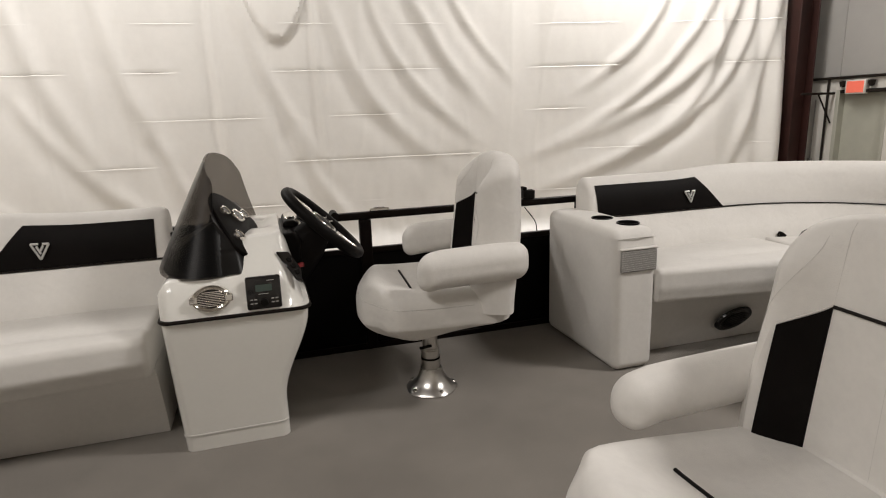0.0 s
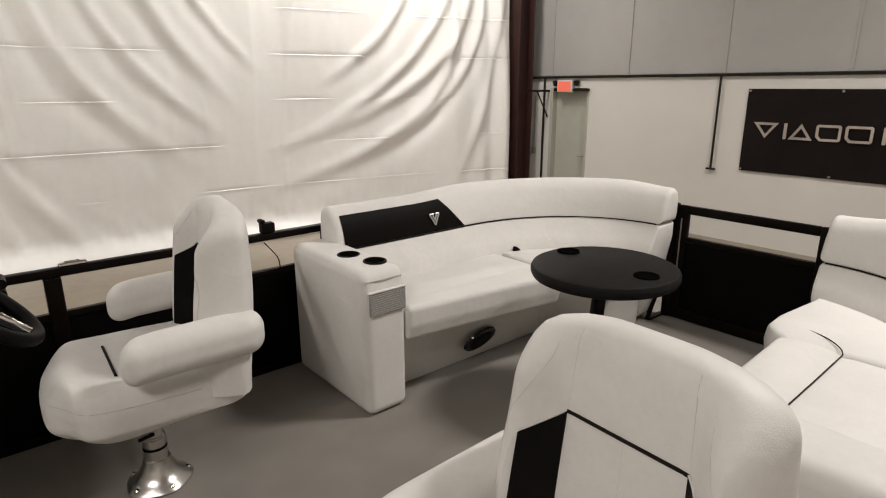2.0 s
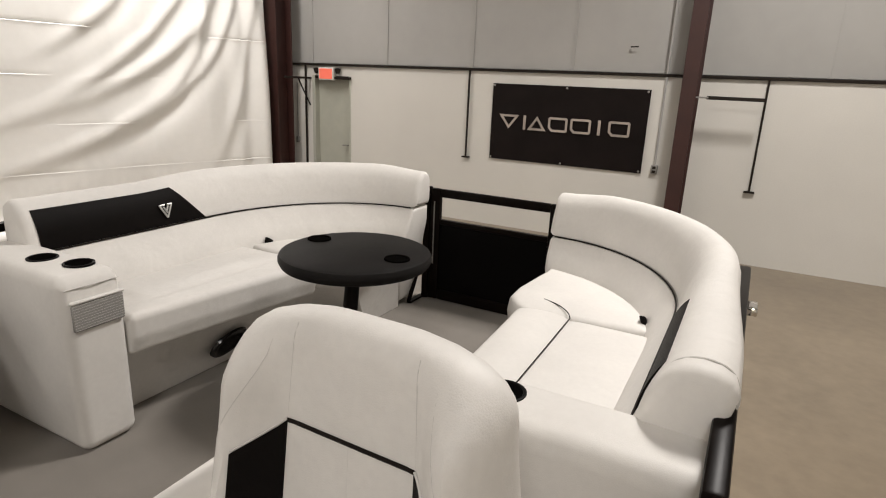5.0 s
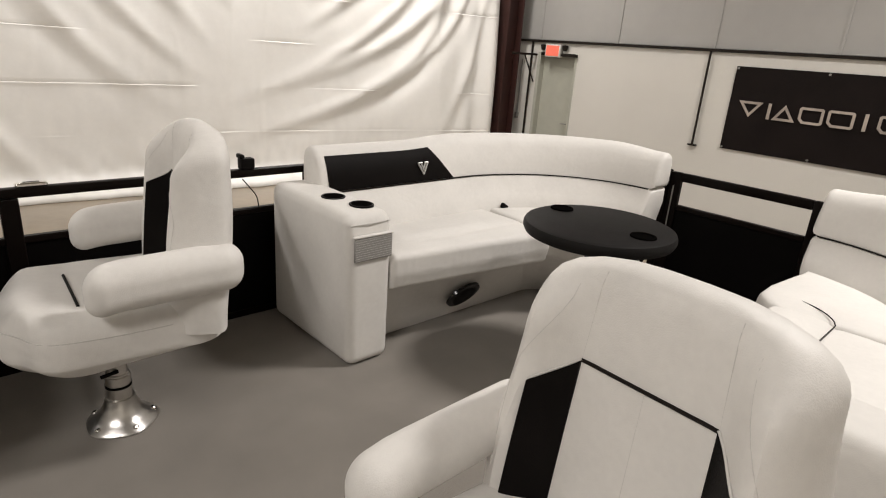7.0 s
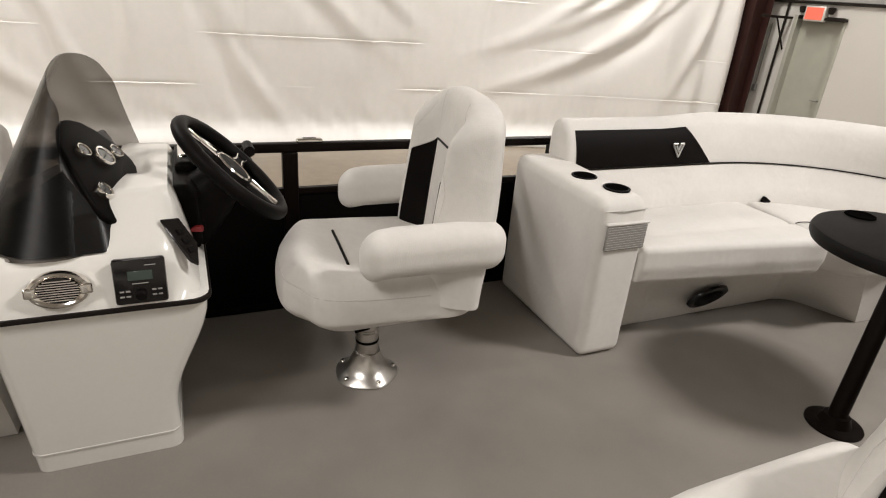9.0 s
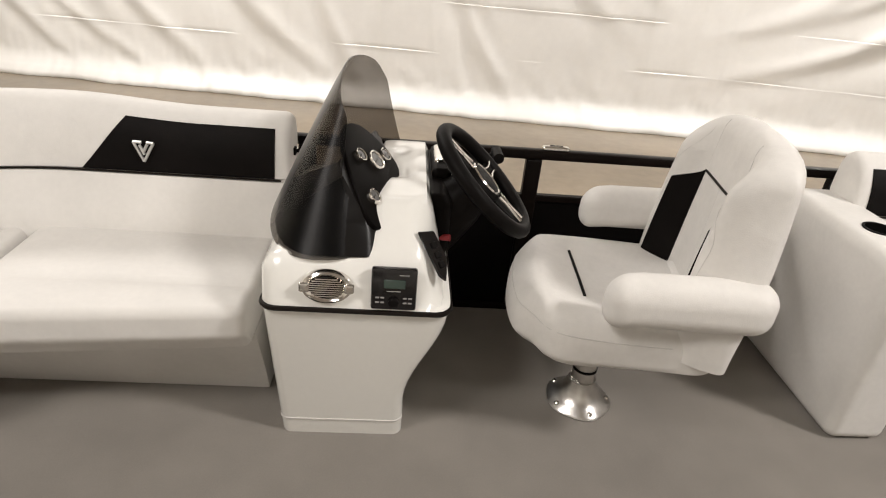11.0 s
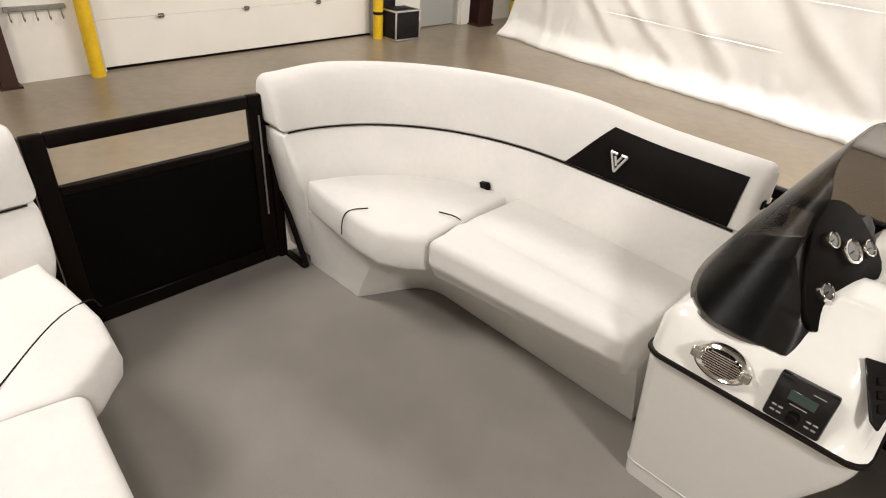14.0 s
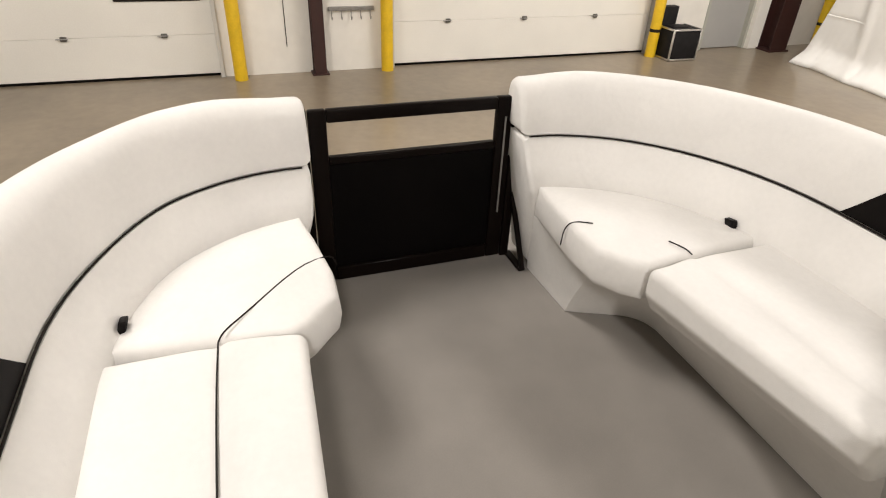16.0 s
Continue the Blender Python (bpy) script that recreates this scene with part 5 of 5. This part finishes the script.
for gx, gy, gr in ((-0.048, -0.004, 0.019), (-0.004, 0.040, 0.028), (0.012, 0.098, 0.020), (0.032, -0.092, 0.020)):
    g = part("gauge", lathe([(gr, 0.0), (gr, 0.010), (gr * 0.95, 0.014), (gr * 0.80, 0.013), (gr * 0.76, 0.009), (0.0, 0.009)], 28, gx, gy, 0.006), CHROME, gp, "chrome ringed gauge")
    part("dial", lathe([(0.0, 0.0095), (gr * 0.74, 0.0095), (gr * 0.72, 0.0105), (0.0, 0.0108)], 24, gx, gy, 0.006), DIAL, g)
    part("needle", box(gx - 0.0012, gx + 0.0012, gy - gr * 0.55, gy + gr * 0.1, 0.0165, 0.0178), RUBBER, g)

# speaker, radio and switch plate on the near side
cs = part("chrome_speaker", lathe([(0.0, 0.006), (0.052, 0.008), (0.062, 0.014), (0.070, 0.010), (0.074, 0.0), (0.074, -0.006), (0.0, -0.006)], 40), CHROME, con, "chrome oval speaker grille")
face = Matrix.Translation((-0.457, 2.062, 0.543)) @ Euler((radians(90 - 8), 0, 0)).to_matrix().to_4x4()
cs.matrix_basis = face @ Matrix.Diagonal((0.82, 0.56, 1.0, 1.0))
part("grille_back", lathe([(0.0, 0.0085), (0.05, 0.0092), (0.05, 0.0065), (0.0, 0.0065)], 28), GLOSS, cs)
for sx in (-1, 1):
    part("end_lobe", pad(sx * 0.062, 0, 0.008, 0.016, 0.022, 0.008, 0.0075, 4), CHROME, cs)
for k in range(-4, 5):
    w = 0.05 * math.sqrt(1 - (k / 5.2) ** 2)
    part("louvre", box(-w, w, k * 0.0095 - 0.0028, k * 0.0095 + 0.0028, 0.007, 0.0125, 0.001, 1), CHROME, cs, "grille louvre")
rad = part("radio", box(-0.053, 0.053, -0.052, 0.052, -0.01, 0.012, 0.006, 2), GLOSS, con, "black marine radio with a small display")
rad.matrix_basis = Matrix.Translation((-0.302, 2.064, 0.545)) @ Euler((radians(90 - 8), 0, 0)).to_matrix().to_4x4()
part("display", box(-0.024, 0.026, 0.004, 0.026, 0.012, 0.0135, 0.001, 1), LCD, rad, "grey-green display")
part("brand_bar", box(0.012, 0.034, 0.037, 0.0385, 0.012, 0.0130), SILVER, rad, "small pale bar")
part("brand_bar", box(-0.016, 0.016, -0.004, -0.0025, 0.012, 0.0130), SILVER, rad, "small pale bar")
part("dial_knob", lathe([(0.012, 0.012), (0.0115, 0.020), (0.009, 0.022), (0.0, 0.022)], 24, 0.0, -0.03, 0), RUBBER, rad)
for kx in (-0.038, -0.026, 0.026, 0.038):
    for ky in (-0.020, -0.032):
        part("button", box(kx - 0.0045, kx + 0.0045, ky - 0.002, ky + 0.002, 0.012, 0.0138, 0.0006, 1), GREY_MESH, rad)
sw = part("switch_plate", prism([(-0.028, 0.062), (-0.020, -0.055), (-0.005, -0.072), (0.028, -0.02), (0.022, 0.055)], -0.004, 0.004, 0.003, 1), GLOSS, con, "dark switch plate")
sn, su = Vector((0.54, -0.48, 0.70)).normalized(), Vector((-0.063, 0.083, 0.104))
su = (su - sn * su.dot(sn)).normalized()
sl = su.cross(sn)
sw.matrix_basis = Matrix(((sl.x, su.x, sn.x, -0.207), (sl.y, su.y, sn.y, 2.130), (sl.z, su.z, sn.z, 0.606), (0, 0, 0, 1)))
for ky in (-0.03, -0.005, 0.02):
    part("rocker_switch", box(-0.008, 0.008, ky - 0.008, ky + 0.008, 0.004, 0.008, 0.0015, 1), RUBBER, sw)
part("screen_knob", lathe([(0.0, 0.0), (0.018, 0.0), (0.018, 0.01), (0.012, 0.016), (0.0, 0.016)], 20, -0.430, 2.150, 0.611), RUBBER, con, "black round socket")

# dash and column under the hood on the aft side
part("dash_face", pad(-0.205, 2.49, 0.585, 0.042, 0.20, 0.095, 0.035, 5), DASH, con, "black dash face")
part("dash_hood", pad(-0.190, 2.54, 0.686, 0.026, 0.11, 0.018, 0.016, 5), DASH, con, "black instrument hood")
part("column_pod", tube([(-0.25, 2.42, 0.53), (-0.19, 2.42, 0.57), (-0.13, 2.415, 0.625), (-0.092, 2.412, 0.664)], lambda t: 0.115 - 0.06 * t, 24), DASH, con)
dg = part("dash_gauge", tube([(-0.180, 2.487, 0.648), (-0.138, 2.476, 0.688)], 0.036, 24), CHROME, con, "chrome ringed dash gauge")
part("dial", tube([(-0.141, 2.4765, 0.685), (-0.135, 2.475, 0.691)], 0.030, 24), GLOSS, dg)
part("hood_trim", pad(-0.182, 2.56, 0.697, 0.026, 0.075, 0.014, 0.012, 5), CHROME, con, "chrome trim bar")
part("kill_switch", tube([(-0.19, 2.30, 0.563), (-0.162, 2.29, 0.567)], 0.009, 14), RED, con, "red stop switch")
wheel = part("steering_wheel", tube([(0.172 * math.cos(2 * math.pi * k / 48), 0.172 * math.sin(2 * math.pi * k / 48), 0.0) for k in range(48)], 0.0205, 12, closed=True), RUBBER, con, "black steering wheel")
wheel.matrix_basis = Matrix.Translation((-0.070, 2.410, 0.690)) @ Euler((0, radians(44), radians(-5))).to_matrix().to_4x4()
part("hub", lathe([(0.0, -0.07), (0.032, -0.07), (0.04, -0.04), (0.062, -0.018), (0.066, -0.006), (0.058, 0.006), (0.03, 0.012), (0.0, 0.013)], 32), RUBBER, wheel)
part("hub_ring", lathe([(0.046, 0.006), (0.052, 0.0105), (0.056, 0.006)], 32), CHROME, wheel, "silver hub ring")
for a in (80, 190, 350):
    own = tube([(0.04, 0, -0.016), (0.08, 0, -0.013), (0.12, 0, -0.008), (0.168, 0, 0.0)], lambda t: 0.030 - 0.034 * t + 0.028 * t * t, 14)
    turn = Matrix.Rotation(radians(a), 3, "Z")
    for v in own.verts:
        v.co = turn @ Vector((v.co.x, v.co.y, v.co.z * 0.45 - 0.004))
    part("spoke", own, RUBBER, wheel)
    for w in (-0.016, 0.016):
        line = [turn @ Vector((0.06 + 0.09 * k / 6, w * (1 - 0.35 * math.sin(math.pi * k / 6)), 0.006 + 0.003 * k / 6)) for k in range(7)]
        part("spoke_trim", tube(line, 0.0042, 8), CHROME, wheel, "silver spoke trim")
thr = thing("throttle_lever", "black throttle lever on the fence rail beside the helm", "throttle", at=(-0.045, 2.74, 0.60))
part("throttle_box", box(-0.06, 0.06, -0.03, 0.05, -0.08, 0.03, 0.012, 3), DASH, thr)
part("lever", tube([(0, -0.035, -0.01), (0.02, -0.045, 0.05), (0.04, -0.045, 0.07)], 0.012, 10), RUBBER, thr)
part("grip", tube([(0.045, -0.10, 0.072), (0.045, -0.02, 0.072)], 0.017, 14), RUBBER, thr)

# ---- small fittings ----
cleat = thing("rail_cleat", "low chrome cleat on top of the fence rail", "cleat", at=(0.22, RY, 0.655))
part("cleat_body", pad(0, 0, 0.006, 0.046, 0.014, 0.006, 0.0056, 4, 0.004), CHROME, cleat)
part("cleat_slot", box(-0.024, 0.024, -0.005, 0.005, 0.009, 0.0165, 0.002, 1), RUBBER, cleat)
clamp = thing("rail_clamp", "black clamp bracket standing on the fence rail", "clamp", at=(0.96, RY, 0.655))
part("clamp_body", box(-0.03, 0.03, -0.02, 0.02, 0.0, 0.045, 0.006, 2), RUBBER, clamp)
part("clamp_ear", box(-0.034, -0.014, -0.022, 0.022, 0.045, 0.062, 0.004, 1), RUBBER, clamp)
cord = thing("loose_cord", "thin dark cord hanging from the fence rail", "cord")
part("cord", tube(smooth_loop([(0.93, 2.785, 0.62), (0.955, 2.775, 0.585), (0.985, 2.77, 0.545), (0.99, 2.772, 0.50)]), 0.0024, 6), RUBBER, cord)
pc = thing("rail_cleat", "low chrome cleat on the outer side of the port fence", "cleat", at=(2.0, PY - 0.002, 0.61))
part("cleat_body", box(-0.04, 0.04, -0.03, 0.0, -0.012, 0.012, 0.005, 2), CHROME, pc)
